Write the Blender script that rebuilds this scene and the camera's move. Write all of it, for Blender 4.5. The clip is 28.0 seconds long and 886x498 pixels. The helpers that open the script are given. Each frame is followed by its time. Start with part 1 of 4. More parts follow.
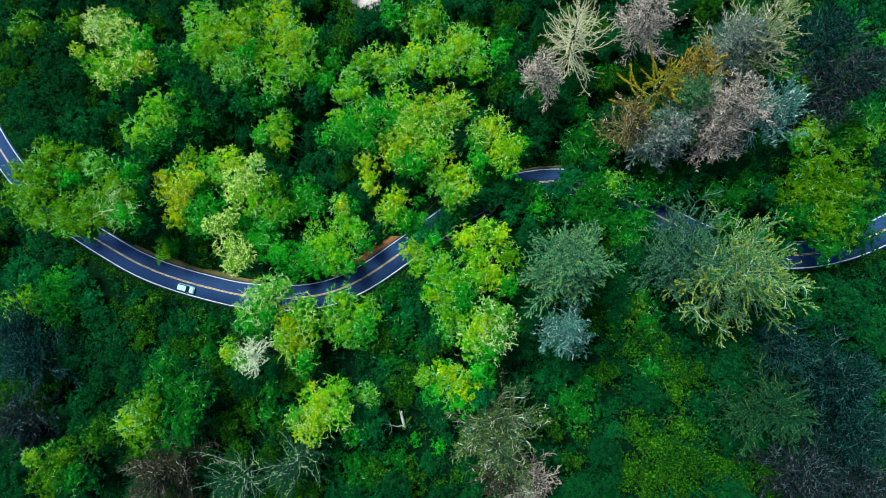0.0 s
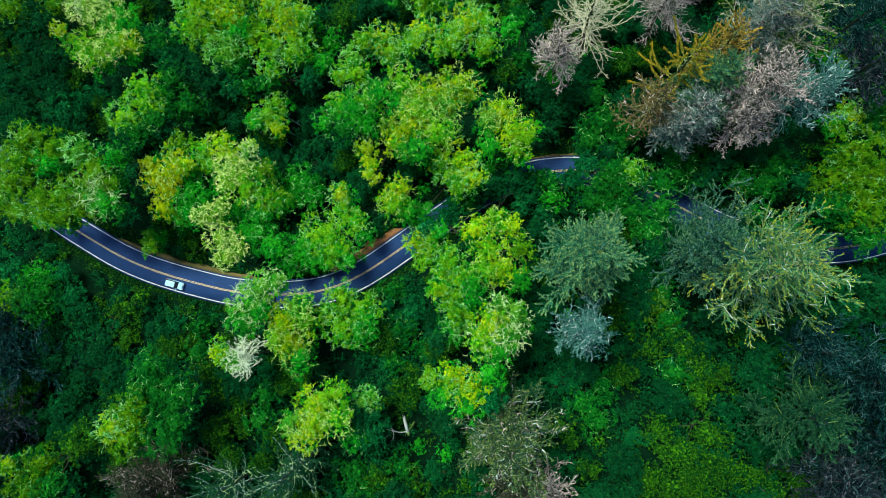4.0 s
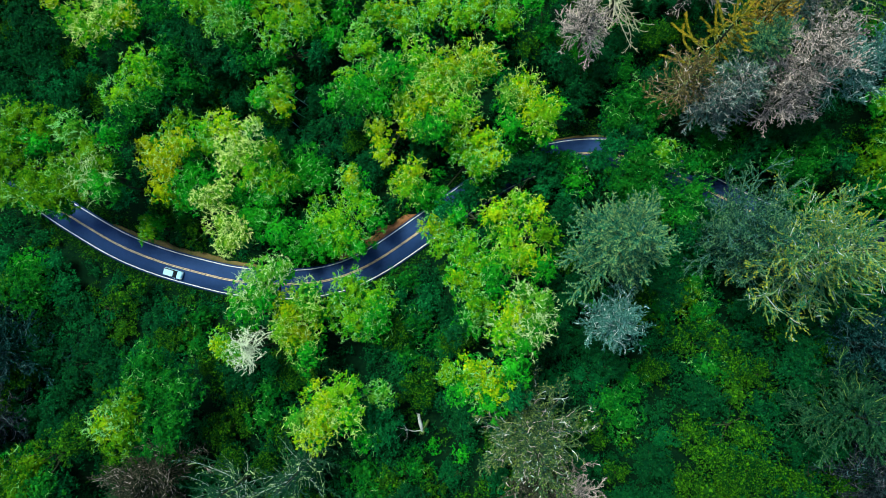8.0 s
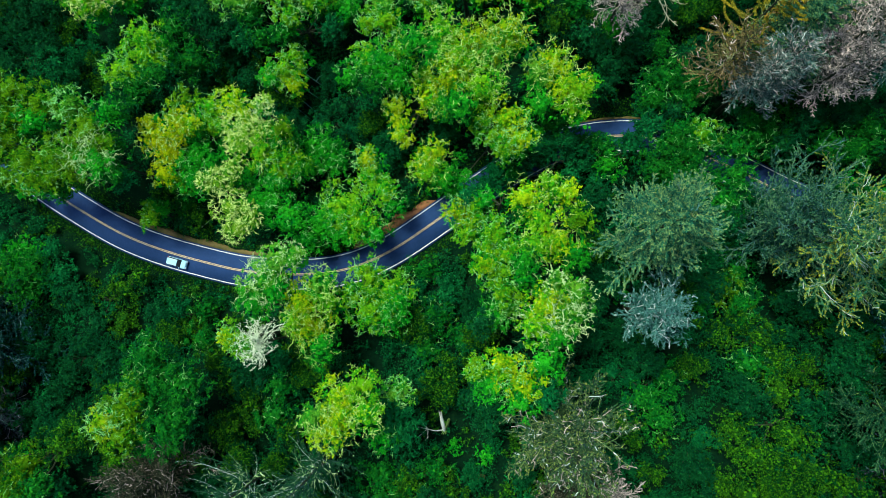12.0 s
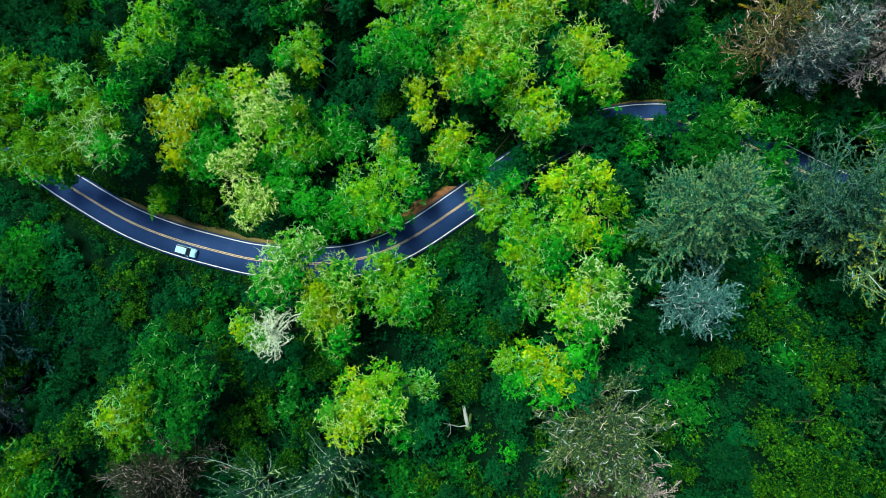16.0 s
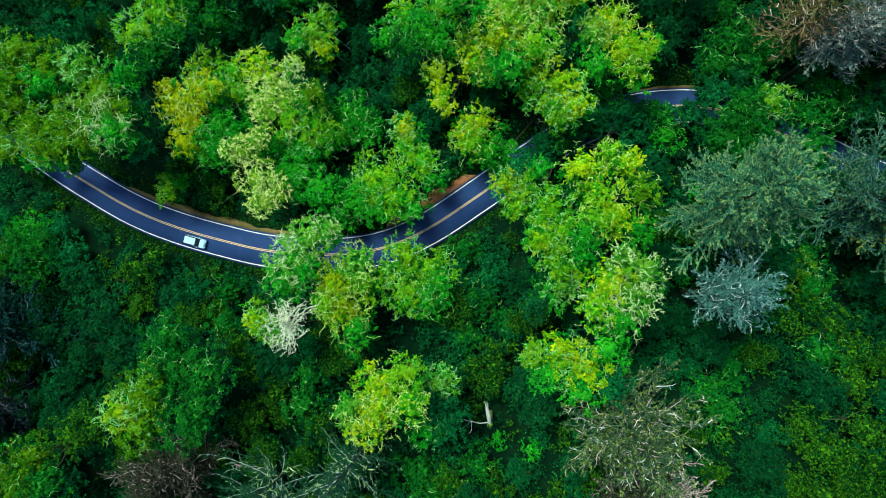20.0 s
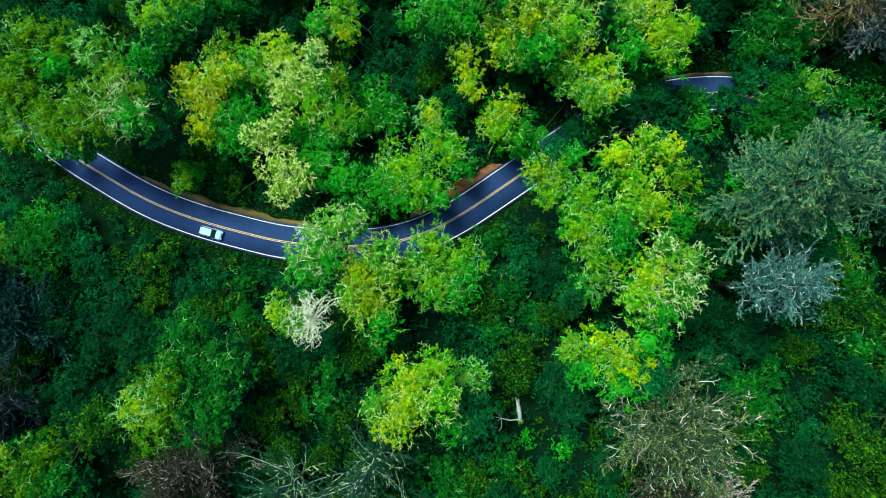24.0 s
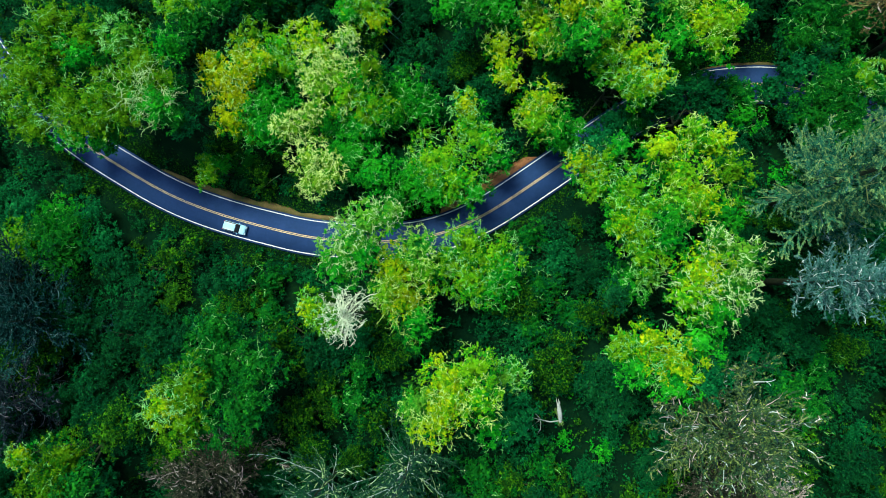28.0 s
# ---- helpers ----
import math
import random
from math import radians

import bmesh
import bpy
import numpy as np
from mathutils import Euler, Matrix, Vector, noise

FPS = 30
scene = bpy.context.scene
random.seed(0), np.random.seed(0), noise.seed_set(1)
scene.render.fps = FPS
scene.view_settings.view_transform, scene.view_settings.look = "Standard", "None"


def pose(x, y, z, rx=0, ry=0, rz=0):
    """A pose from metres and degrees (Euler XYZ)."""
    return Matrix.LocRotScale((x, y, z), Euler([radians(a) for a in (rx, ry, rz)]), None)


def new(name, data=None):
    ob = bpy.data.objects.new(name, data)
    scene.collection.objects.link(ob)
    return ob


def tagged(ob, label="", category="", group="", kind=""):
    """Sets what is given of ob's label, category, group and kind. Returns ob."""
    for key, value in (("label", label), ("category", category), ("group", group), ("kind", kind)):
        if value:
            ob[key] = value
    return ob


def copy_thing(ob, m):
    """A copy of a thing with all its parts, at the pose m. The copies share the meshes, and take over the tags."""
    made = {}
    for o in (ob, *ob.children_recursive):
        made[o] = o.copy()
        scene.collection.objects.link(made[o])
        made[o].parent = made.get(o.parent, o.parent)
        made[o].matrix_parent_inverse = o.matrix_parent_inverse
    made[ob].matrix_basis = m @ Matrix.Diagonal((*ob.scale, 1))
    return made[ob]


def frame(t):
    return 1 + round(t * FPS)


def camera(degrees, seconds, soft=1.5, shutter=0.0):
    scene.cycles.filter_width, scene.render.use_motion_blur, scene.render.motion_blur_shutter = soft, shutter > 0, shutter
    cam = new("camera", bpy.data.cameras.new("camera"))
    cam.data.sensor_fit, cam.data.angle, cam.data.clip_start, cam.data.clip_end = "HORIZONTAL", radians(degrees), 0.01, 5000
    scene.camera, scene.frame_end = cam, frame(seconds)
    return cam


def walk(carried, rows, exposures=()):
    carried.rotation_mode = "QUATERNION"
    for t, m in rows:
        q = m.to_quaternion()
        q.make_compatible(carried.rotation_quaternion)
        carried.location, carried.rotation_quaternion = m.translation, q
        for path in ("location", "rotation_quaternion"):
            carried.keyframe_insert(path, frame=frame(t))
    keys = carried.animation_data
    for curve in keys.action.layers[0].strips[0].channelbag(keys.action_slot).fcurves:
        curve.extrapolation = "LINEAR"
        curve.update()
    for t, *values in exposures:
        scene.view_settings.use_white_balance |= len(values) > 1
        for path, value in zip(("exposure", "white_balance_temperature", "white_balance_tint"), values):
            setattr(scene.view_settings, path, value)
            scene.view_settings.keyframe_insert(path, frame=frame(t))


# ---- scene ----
cam = camera(75.9, 28.0, soft=1.05)
METRES, EYE, TILT, LEAN, TURN = 52.0, 140.0, -86.0, 6.5, 0.0
ROWS = [
    (0.0, 0.0, 0.0, 0.0, 0.0, 0.0, -0.0),
    (0.5, 0.0, 0.0209, -0.0012, -0.0, 0.06, -0.0),
    (1.0, -0.0006, 0.0424, -0.0032, -0.02, 0.09, -0.01),
    (1.5, -0.0019, 0.064, -0.0056, -0.04, 0.11, -0.03),
    (2.0, -0.0042, 0.0856, -0.0097, -0.05, 0.09, -0.04),
    (2.5, -0.0077, 0.1071, -0.0145, -0.06, 0.1, -0.05),
    (3.0, -0.0132, 0.129, -0.0208, -0.06, 0.11, -0.06),
    (3.5, -0.0199, 0.1512, -0.027, -0.05, 0.09, -0.06),
    (5.5, -0.0564, 0.2316, -0.0544, -0.07, 0.1, -0.16),
    (6.0, -0.0646, 0.2503, -0.0605, -0.05, 0.1, -0.19),
    (6.5, -0.0716, 0.2693, -0.0665, -0.02, 0.07, -0.2),
    (7.0, -0.0777, 0.2884, -0.0724, -0.0, 0.03, -0.21),
    (7.5, -0.0843, 0.3072, -0.0782, 0.01, 0.02, -0.23),
    (8.0, -0.091, 0.3261, -0.0831, 0.01, -0.01, -0.25),
    (8.5, -0.0987, 0.3447, -0.0891, 0.01, -0.01, -0.28),
    (9.0, -0.1071, 0.3632, -0.0942, 0.02, -0.04, -0.3),
    (9.5, -0.1165, 0.3817, -0.1003, 0.01, -0.03, -0.32),
    (10.0, -0.1269, 0.3997, -0.1056, 0.0, -0.06, -0.34),
    (10.5, -0.1382, 0.4175, -0.1107, 0.01, -0.08, -0.35),
    (11.0, -0.1503, 0.4353, -0.1163, 0.01, -0.09, -0.38),
    (11.5, -0.1627, 0.4522, -0.1212, 0.01, -0.11, -0.41),
    (12.0, -0.1742, 0.4683, -0.1266, 0.02, -0.11, -0.44),
    (12.5, -0.1853, 0.4833, -0.1317, 0.04, -0.13, -0.46),
    (14.5, -0.226, 0.5321, -0.1504, -0.02, -0.29, -0.59),
    (15.0, -0.2352, 0.5416, -0.1535, -0.01, -0.36, -0.6),
    (15.5, -0.2441, 0.5512, -0.1569, 0.01, -0.38, -0.62),
    (16.0, -0.2529, 0.5612, -0.1606, 0.04, -0.41, -0.63),
    (16.5, -0.2616, 0.571, -0.1639, 0.04, -0.44, -0.66),
    (17.0, -0.27, 0.5806, -0.1671, 0.03, -0.48, -0.67),
    (17.5, -0.2783, 0.5899, -0.1706, 0.05, -0.49, -0.69),
    (18.0, -0.2871, 0.5993, -0.1748, 0.05, -0.51, -0.72),
    (18.5, -0.296, 0.6088, -0.1785, 0.05, -0.54, -0.73),
    (19.0, -0.3039, 0.618, -0.1826, 0.06, -0.54, -0.74),
    (19.5, -0.3123, 0.6269, -0.1865, 0.07, -0.55, -0.75),
    (20.0, -0.3203, 0.6358, -0.1899, 0.06, -0.58, -0.76),
    (20.5, -0.3289, 0.6447, -0.1938, 0.06, -0.61, -0.76),
    (21.0, -0.3384, 0.653, -0.1977, 0.05, -0.61, -0.78),
    (21.5, -0.3487, 0.6612, -0.2014, 0.05, -0.62, -0.78),
    (23.5, -0.3978, 0.6945, -0.2189, 0.03, -0.58, -0.88),
    (24.0, -0.4101, 0.7029, -0.2222, 0.04, -0.58, -0.89),
    (24.5, -0.4235, 0.7109, -0.225, 0.05, -0.57, -0.9),
    (25.0, -0.437, 0.7185, -0.2276, 0.05, -0.59, -0.91),
    (25.5, -0.4505, 0.7264, -0.2303, 0.06, -0.61, -0.92),
    (26.0, -0.4637, 0.7342, -0.2332, 0.07, -0.59, -0.93),
    (26.5, -0.4775, 0.7422, -0.2361, 0.08, -0.59, -0.94),
    (27.0, -0.4918, 0.7497, -0.2375, 0.07, -0.62, -0.96),
    (27.5, -0.5056, 0.7574, -0.2388, 0.08, -0.61, -0.97),
    (28.0, -0.5197, 0.765, -0.2384, 0.08, -0.62, -0.99),
]
walk(cam, [(t, pose(0, 0, EYE, TILT, LEAN, TURN) @ pose(METRES * x, METRES * y, METRES * z, 90 + pitch, roll, yaw)) for t, x, y, z, yaw, pitch, roll in ROWS])

# ---- light: a bright, hazy sky with a soft high sun ----
SUN_ELEVATION, SUN_ROTATION = radians(63), radians(-35)
world = bpy.data.worlds.new("sky")
scene.world = world
world.use_nodes = True
wn = world.node_tree.nodes
sky = wn.new("ShaderNodeTexSky")
sky.sky_type, sky.sun_disc = "NISHITA", False
sky.sun_elevation, sky.sun_rotation = SUN_ELEVATION, SUN_ROTATION
wn["Background"].inputs["Strength"].default_value = 0.15
world.node_tree.links.new(sky.outputs[0], wn["Background"].inputs["Color"])
sun = new("sun", bpy.data.lights.new("sun", "SUN"))
sun.data.energy, sun.data.angle, sun.data.color = 4.4, radians(22), (0.92, 0.97, 0.84)
aim = Vector((math.sin(SUN_ROTATION) * math.cos(SUN_ELEVATION), math.cos(SUN_ROTATION) * math.cos(SUN_ELEVATION), math.sin(SUN_ELEVATION)))
sun.rotation_euler = aim.to_track_quat("Z", "Y").to_euler()
sun.location = aim * 200
scene.view_settings.exposure = 0.64

# ---- materials ----
def nodes_of(name):
    m = bpy.data.materials.new(name)
    m.use_nodes = True
    return m, m.node_tree.nodes, m.node_tree.links


def ramp(nodes, links, source, stops):
    r = nodes.new("ShaderNodeValToRGB")
    while len(r.color_ramp.elements) < len(stops):
        r.color_ramp.elements.new(0.5)
    for e, (p, c) in zip(r.color_ramp.elements, stops):
        e.position, e.color = p, (*c, 1)
    links.new(source, r.inputs[0])
    return r.outputs[0]


def noise_at(nodes, links, scale, detail=4.0, rough=0.6):
    tc, n = nodes.new("ShaderNodeTexCoord"), nodes.new("ShaderNodeTexNoise")
    n.inputs["Scale"].default_value, n.inputs["Detail"].default_value, n.inputs["Roughness"].default_value = scale, detail, rough
    links.new(tc.outputs["Object"], n.inputs["Vector"])
    return n.outputs["Fac"]


def mixed(nodes, links, fac, a, b, mode="MIX"):
    m = nodes.new("ShaderNodeMix")
    m.data_type, m.blend_type = "RGBA", mode
    for value, slot in ((fac, 0), (a, 6), (b, 7)):
        if isinstance(value, (int, float)):
            m.inputs[slot].default_value = value
        elif isinstance(value, tuple):
            m.inputs[slot].default_value = (*value, 1)
        else:
            links.new(value, m.inputs[slot])
    return m.outputs[2]


def foliage(name, deep, main, tip, gloss=0.6, through_light=0.3, patch=0.35, turn=0.62, bright=(0.76, 0.92)):
    """Leaves: each leaf has its own tone, patches of a crown turn towards the tip colour, trees differ a little."""
    m, nodes, links = nodes_of(name)
    p = nodes["Principled BSDF"]
    geo, info = nodes.new("ShaderNodeNewGeometry"), nodes.new("ShaderNodeObjectInfo")
    leaf = ramp(nodes, links, geo.outputs["Random Per Island"], [(0.0, deep), (0.35, main), (bright[0], main), (bright[1], tip)])
    turned = ramp(nodes, links, noise_at(nodes, links, patch, 3.0), [(0.42, (0, 0, 0)), (0.62, (1, 1, 1))])
    half = nodes.new("ShaderNodeMath")
    half.operation = "MULTIPLY"
    half.inputs[1].default_value = turn
    links.new(turned, half.inputs[0])
    col = mixed(nodes, links, half.outputs[0], leaf, tip)
    hsv = nodes.new("ShaderNodeHueSaturation")
    shade = nodes.new("ShaderNodeMapRange")
    shade.inputs["To Min"].default_value, shade.inputs["To Max"].default_value = 0.82, 1.18
    links.new(info.outputs["Random"], shade.inputs["Value"])
    links.new(shade.outputs[0], hsv.inputs["Value"])
    links.new(col, hsv.inputs["Color"])
    links.new(hsv.outputs[0], p.inputs["Base Color"])
    p.inputs["Roughness"].default_value = gloss
    p.inputs["Specular IOR Level"].default_value = 0.01
    tr, mix, out = nodes.new("ShaderNodeBsdfTranslucent"), nodes.new("ShaderNodeMixShader"), nodes["Material Output"]
    links.new(hsv.outputs[0], tr.inputs["Color"])
    mix.inputs[0].default_value = through_light
    links.new(p.outputs[0], mix.inputs[1])
    links.new(tr.outputs[0], mix.inputs[2])
    links.new(mix.outputs[0], out.inputs["Surface"])
    return m


def rough_stuff(name, stops, scale, roughness=0.9, bump=0.3, bump_scale=None, metal=0.0, shine=0.08):
    m, nodes, links = nodes_of(name)
    p = nodes["Principled BSDF"]
    fine = noise_at(nodes, links, scale * 9, 5.0)
    broad = noise_at(nodes, links, scale, 4.0)
    a = nodes.new("ShaderNodeMath")
    a.operation = "MULTIPLY_ADD"
    a.inputs[1].default_value, a.inputs[2].default_value = 0.45, 0.0
    links.new(fine, a.inputs[0])
    b = nodes.new("ShaderNodeMath")
    b.operation = "MULTIPLY_ADD"
    b.inputs[1].default_value = 0.55
    links.new(broad, b.inputs[0])
    links.new(a.outputs[0], b.inputs[2])
    links.new(ramp(nodes, links, b.outputs[0], stops), p.inputs["Base Color"])
    p.inputs["Roughness"].default_value, p.inputs["Metallic"].default_value = roughness, metal
    p.inputs["Specular IOR Level"].default_value = shine
    if bump:
        bn = nodes.new("ShaderNodeBump")
        bn.inputs["Strength"].default_value = bump
        links.new(noise_at(nodes, links, bump_scale or scale * 6, 6.0), bn.inputs["Height"])
        links.new(bn.outputs[0], p.inputs["Normal"])
    return m


LEAF = {
    "Y": foliage("leaf_yellow", (0.04, 0.19, 0.003), (0.20, 0.39, 0.003), (0.50, 0.56, 0.006)),
    "K": foliage("leaf_chartreuse", (0.005, 0.15, 0.010), (0.070, 0.33, 0.004), (0.39, 0.51, 0.006), turn=0.62),
    "L": foliage("leaf_lime", (0.001, 0.11, 0.012), (0.020, 0.28, 0.006), (0.20, 0.45, 0.008)),
    "O": foliage("leaf_olive", (0.003, 0.060, 0.005), (0.018, 0.155, 0.004), (0.12, 0.29, 0.005)),
    "W": foliage("leaf_lichen", (0.005, 0.10, 0.008), (0.036, 0.25, 0.010), (0.23, 0.44, 0.025)),
    "P": foliage("leaf_pale", (0.002, 0.10, 0.013), (0.016, 0.26, 0.012), (0.17, 0.44, 0.030)),
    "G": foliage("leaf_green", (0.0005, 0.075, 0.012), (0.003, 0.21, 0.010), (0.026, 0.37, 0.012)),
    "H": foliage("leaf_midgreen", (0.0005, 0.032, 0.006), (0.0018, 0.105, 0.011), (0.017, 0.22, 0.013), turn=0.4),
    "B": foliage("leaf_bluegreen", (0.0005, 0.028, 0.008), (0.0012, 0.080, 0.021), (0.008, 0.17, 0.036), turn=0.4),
    # S and D: ground shade and lens vignetting are put into these leaf colours
    "S": foliage("leaf_shade_speckled", (0.0004, 0.014, 0.003), (0.0016, 0.048, 0.007), (0.048, 0.20, 0.005), patch=0.2, turn=0.25, bright=(0.62, 0.84)),
    "D": foliage("leaf_shade_dark", (0.0004, 0.011, 0.004), (0.0012, 0.052, 0.016), (0.007, 0.110, 0.022), turn=0.4),
}
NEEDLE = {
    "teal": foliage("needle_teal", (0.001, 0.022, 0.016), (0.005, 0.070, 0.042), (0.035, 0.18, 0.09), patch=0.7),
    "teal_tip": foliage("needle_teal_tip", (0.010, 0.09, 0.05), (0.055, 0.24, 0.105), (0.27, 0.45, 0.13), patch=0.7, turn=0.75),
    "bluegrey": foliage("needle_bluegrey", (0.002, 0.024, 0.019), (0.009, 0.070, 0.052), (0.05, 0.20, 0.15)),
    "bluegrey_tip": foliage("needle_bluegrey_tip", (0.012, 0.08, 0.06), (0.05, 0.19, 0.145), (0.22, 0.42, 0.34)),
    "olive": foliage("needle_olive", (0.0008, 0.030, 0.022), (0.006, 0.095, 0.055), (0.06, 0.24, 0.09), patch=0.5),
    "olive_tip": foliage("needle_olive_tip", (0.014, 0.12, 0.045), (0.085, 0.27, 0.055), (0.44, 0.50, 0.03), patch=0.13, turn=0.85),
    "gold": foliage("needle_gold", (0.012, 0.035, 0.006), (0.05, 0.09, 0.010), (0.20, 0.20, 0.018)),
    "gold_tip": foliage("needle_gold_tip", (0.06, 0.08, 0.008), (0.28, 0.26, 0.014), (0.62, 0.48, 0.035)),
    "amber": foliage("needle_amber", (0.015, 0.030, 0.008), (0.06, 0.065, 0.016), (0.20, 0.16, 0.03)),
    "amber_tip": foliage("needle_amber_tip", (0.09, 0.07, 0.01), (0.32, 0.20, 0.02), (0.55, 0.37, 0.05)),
    # russet is brown needles made darker to hold the dim of the view's edge
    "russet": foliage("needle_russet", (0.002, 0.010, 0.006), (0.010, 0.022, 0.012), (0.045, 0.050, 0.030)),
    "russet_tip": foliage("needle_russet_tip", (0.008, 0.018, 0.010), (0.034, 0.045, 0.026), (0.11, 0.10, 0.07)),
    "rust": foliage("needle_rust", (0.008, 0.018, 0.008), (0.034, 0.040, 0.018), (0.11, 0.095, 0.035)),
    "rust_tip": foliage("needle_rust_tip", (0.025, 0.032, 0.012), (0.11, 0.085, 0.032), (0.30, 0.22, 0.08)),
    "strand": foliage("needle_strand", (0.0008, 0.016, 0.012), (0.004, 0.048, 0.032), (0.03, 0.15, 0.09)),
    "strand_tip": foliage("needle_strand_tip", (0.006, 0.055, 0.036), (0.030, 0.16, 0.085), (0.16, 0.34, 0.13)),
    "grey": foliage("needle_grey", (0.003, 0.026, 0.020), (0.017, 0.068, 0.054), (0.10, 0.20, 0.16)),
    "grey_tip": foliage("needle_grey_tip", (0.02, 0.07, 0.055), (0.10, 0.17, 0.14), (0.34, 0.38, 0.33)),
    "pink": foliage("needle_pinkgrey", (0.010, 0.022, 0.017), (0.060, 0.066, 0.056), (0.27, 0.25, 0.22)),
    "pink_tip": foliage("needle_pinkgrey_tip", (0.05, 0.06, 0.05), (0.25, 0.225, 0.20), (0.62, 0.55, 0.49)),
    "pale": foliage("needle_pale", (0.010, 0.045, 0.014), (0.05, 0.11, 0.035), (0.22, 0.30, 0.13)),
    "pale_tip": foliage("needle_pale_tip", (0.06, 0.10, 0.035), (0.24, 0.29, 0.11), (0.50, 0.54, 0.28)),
    # dark, green and purple: lens vignetting is put into these needle colours
    "dark": foliage("needle_vignetted", (0.0003, 0.005, 0.004), (0.0008, 0.012, 0.010), (0.004, 0.034, 0.029)),
    "dark_tip": foliage("needle_vignetted_tip", (0.0008, 0.016, 0.014), (0.004, 0.042, 0.037), (0.026, 0.115, 0.10)),
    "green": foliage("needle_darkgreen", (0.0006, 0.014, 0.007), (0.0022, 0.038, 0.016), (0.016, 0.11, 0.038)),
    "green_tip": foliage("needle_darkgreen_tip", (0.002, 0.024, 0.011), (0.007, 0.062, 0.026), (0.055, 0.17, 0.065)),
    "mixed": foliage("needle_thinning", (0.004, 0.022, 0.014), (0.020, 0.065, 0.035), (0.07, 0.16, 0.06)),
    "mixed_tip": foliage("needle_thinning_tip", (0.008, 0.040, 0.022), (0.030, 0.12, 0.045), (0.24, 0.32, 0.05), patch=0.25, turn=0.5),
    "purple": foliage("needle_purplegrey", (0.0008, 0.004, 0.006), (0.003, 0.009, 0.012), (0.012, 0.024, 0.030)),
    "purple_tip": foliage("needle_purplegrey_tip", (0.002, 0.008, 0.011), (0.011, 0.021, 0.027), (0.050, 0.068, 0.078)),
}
BARK_PALE = rough_stuff("bark_lichen", [(0.3, (0.15, 0.36, 0.09)), (0.47, (0.33, 0.56, 0.19)), (0.63, (0.62, 0.80, 0.40))], 1.5, bump=0.5)
BARK_BLUE = rough_stuff("bark_bluegrey", [(0.3, (0.02, 0.08, 0.075)), (0.55, (0.08, 0.22, 0.20)), (0.8, (0.30, 0.50, 0.45))], 1.5, bump=0.5)
BARK_CREAM = rough_stuff("bark_cream", [(0.3, (0.26, 0.27, 0.15)), (0.55, (0.56, 0.55, 0.36)), (0.8, (0.80, 0.78, 0.58))], 1.5, bump=0.5)
BARK_SILVER = rough_stuff("bark_silver", [(0.3, (0.20, 0.32, 0.28)), (0.5, (0.48, 0.60, 0.54)), (0.7, (0.78, 0.86, 0.80))], 1.5, bump=0.5)
BARK_MOSS = rough_stuff("bark_mossy", [(0.3, (0.10, 0.17, 0.05)), (0.55, (0.27, 0.36, 0.12)), (0.8, (0.45, 0.50, 0.24))], 1.5, bump=0.5)
LICHEN = rough_stuff("twig_lichen", [(0.3, (0.20, 0.46, 0.08)), (0.47, (0.42, 0.64, 0.16)), (0.63, (0.70, 0.82, 0.25))], 1.5, bump=0.4)
TWIG_YELLOW = rough_stuff("twig_yellow", [(0.3, (0.12, 0.46, 0.05)), (0.47, (0.32, 0.62, 0.10)), (0.63, (0.62, 0.80, 0.26))], 1.5, bump=0.4)
TWIG = rough_stuff("twig_mossy", [(0.3, (0.05, 0.40, 0.07)), (0.47, (0.16, 0.58, 0.14)), (0.63, (0.38, 0.70, 0.20))], 1.5, bump=0.4)
BARK_OLIVE = rough_stuff("bark_olive", [(0.3, (0.04, 0.10, 0.025)), (0.55, (0.13, 0.25, 0.06)), (0.8, (0.30, 0.40, 0.12))], 1.5, bump=0.4)
BARK_TEAL = rough_stuff("bark_teal", [(0.3, (0.005, 0.022, 0.022)), (0.55, (0.017, 0.055, 0.054)), (0.8, (0.10, 0.20, 0.19))], 1.5, bump=0.4)
BARK_LIME = rough_stuff("bark_yellowgreen", [(0.3, (0.08, 0.24, 0.12)), (0.5, (0.24, 0.44, 0.22)), (0.75, (0.50, 0.64, 0.32))], 0.5, bump=0.4)
BARK_ROSE = rough_stuff("bark_rosegrey", [(0.3, (0.32, 0.26, 0.22)), (0.5, (0.60, 0.50, 0.44)), (0.7, (0.84, 0.74, 0.64))], 0.5, bump=0.4)
BARK_DIM = rough_stuff("bark_dim_teal", [(0.3, (0.02, 0.06, 0.06)), (0.5, (0.055, 0.13, 0.125)), (0.7, (0.13, 0.24, 0.23))], 1.5, bump=0.4)
BARK_LILAC = rough_stuff("bark_lilac_grey", [(0.3, (0.05, 0.055, 0.065)), (0.5, (0.11, 0.115, 0.13)), (0.7, (0.22, 0.21, 0.22))], 1.5, bump=0.4)
BARK_WEATHERED = rough_stuff("bark_weathered", [(0.3, (0.12, 0.15, 0.12)), (0.5, (0.32, 0.36, 0.31)), (0.7, (0.58, 0.62, 0.56))], 1.8, bump=0.6)
BARK_WHITE = rough_stuff("bark_bleached", [(0.3, (0.42, 0.54, 0.34)), (0.55, (0.68, 0.78, 0.54)), (0.8, (0.84, 0.90, 0.70))], 1.5, bump=0.4)
BARK_GREY = rough_stuff("bark_grey", [(0.3, (0.18, 0.15, 0.135)), (0.55, (0.42, 0.36, 0.33)), (0.8, (0.68, 0.60, 0.55))], 1.5, bump=0.5)
# near-black soil: the shade in gaps between crowns is part of this colour
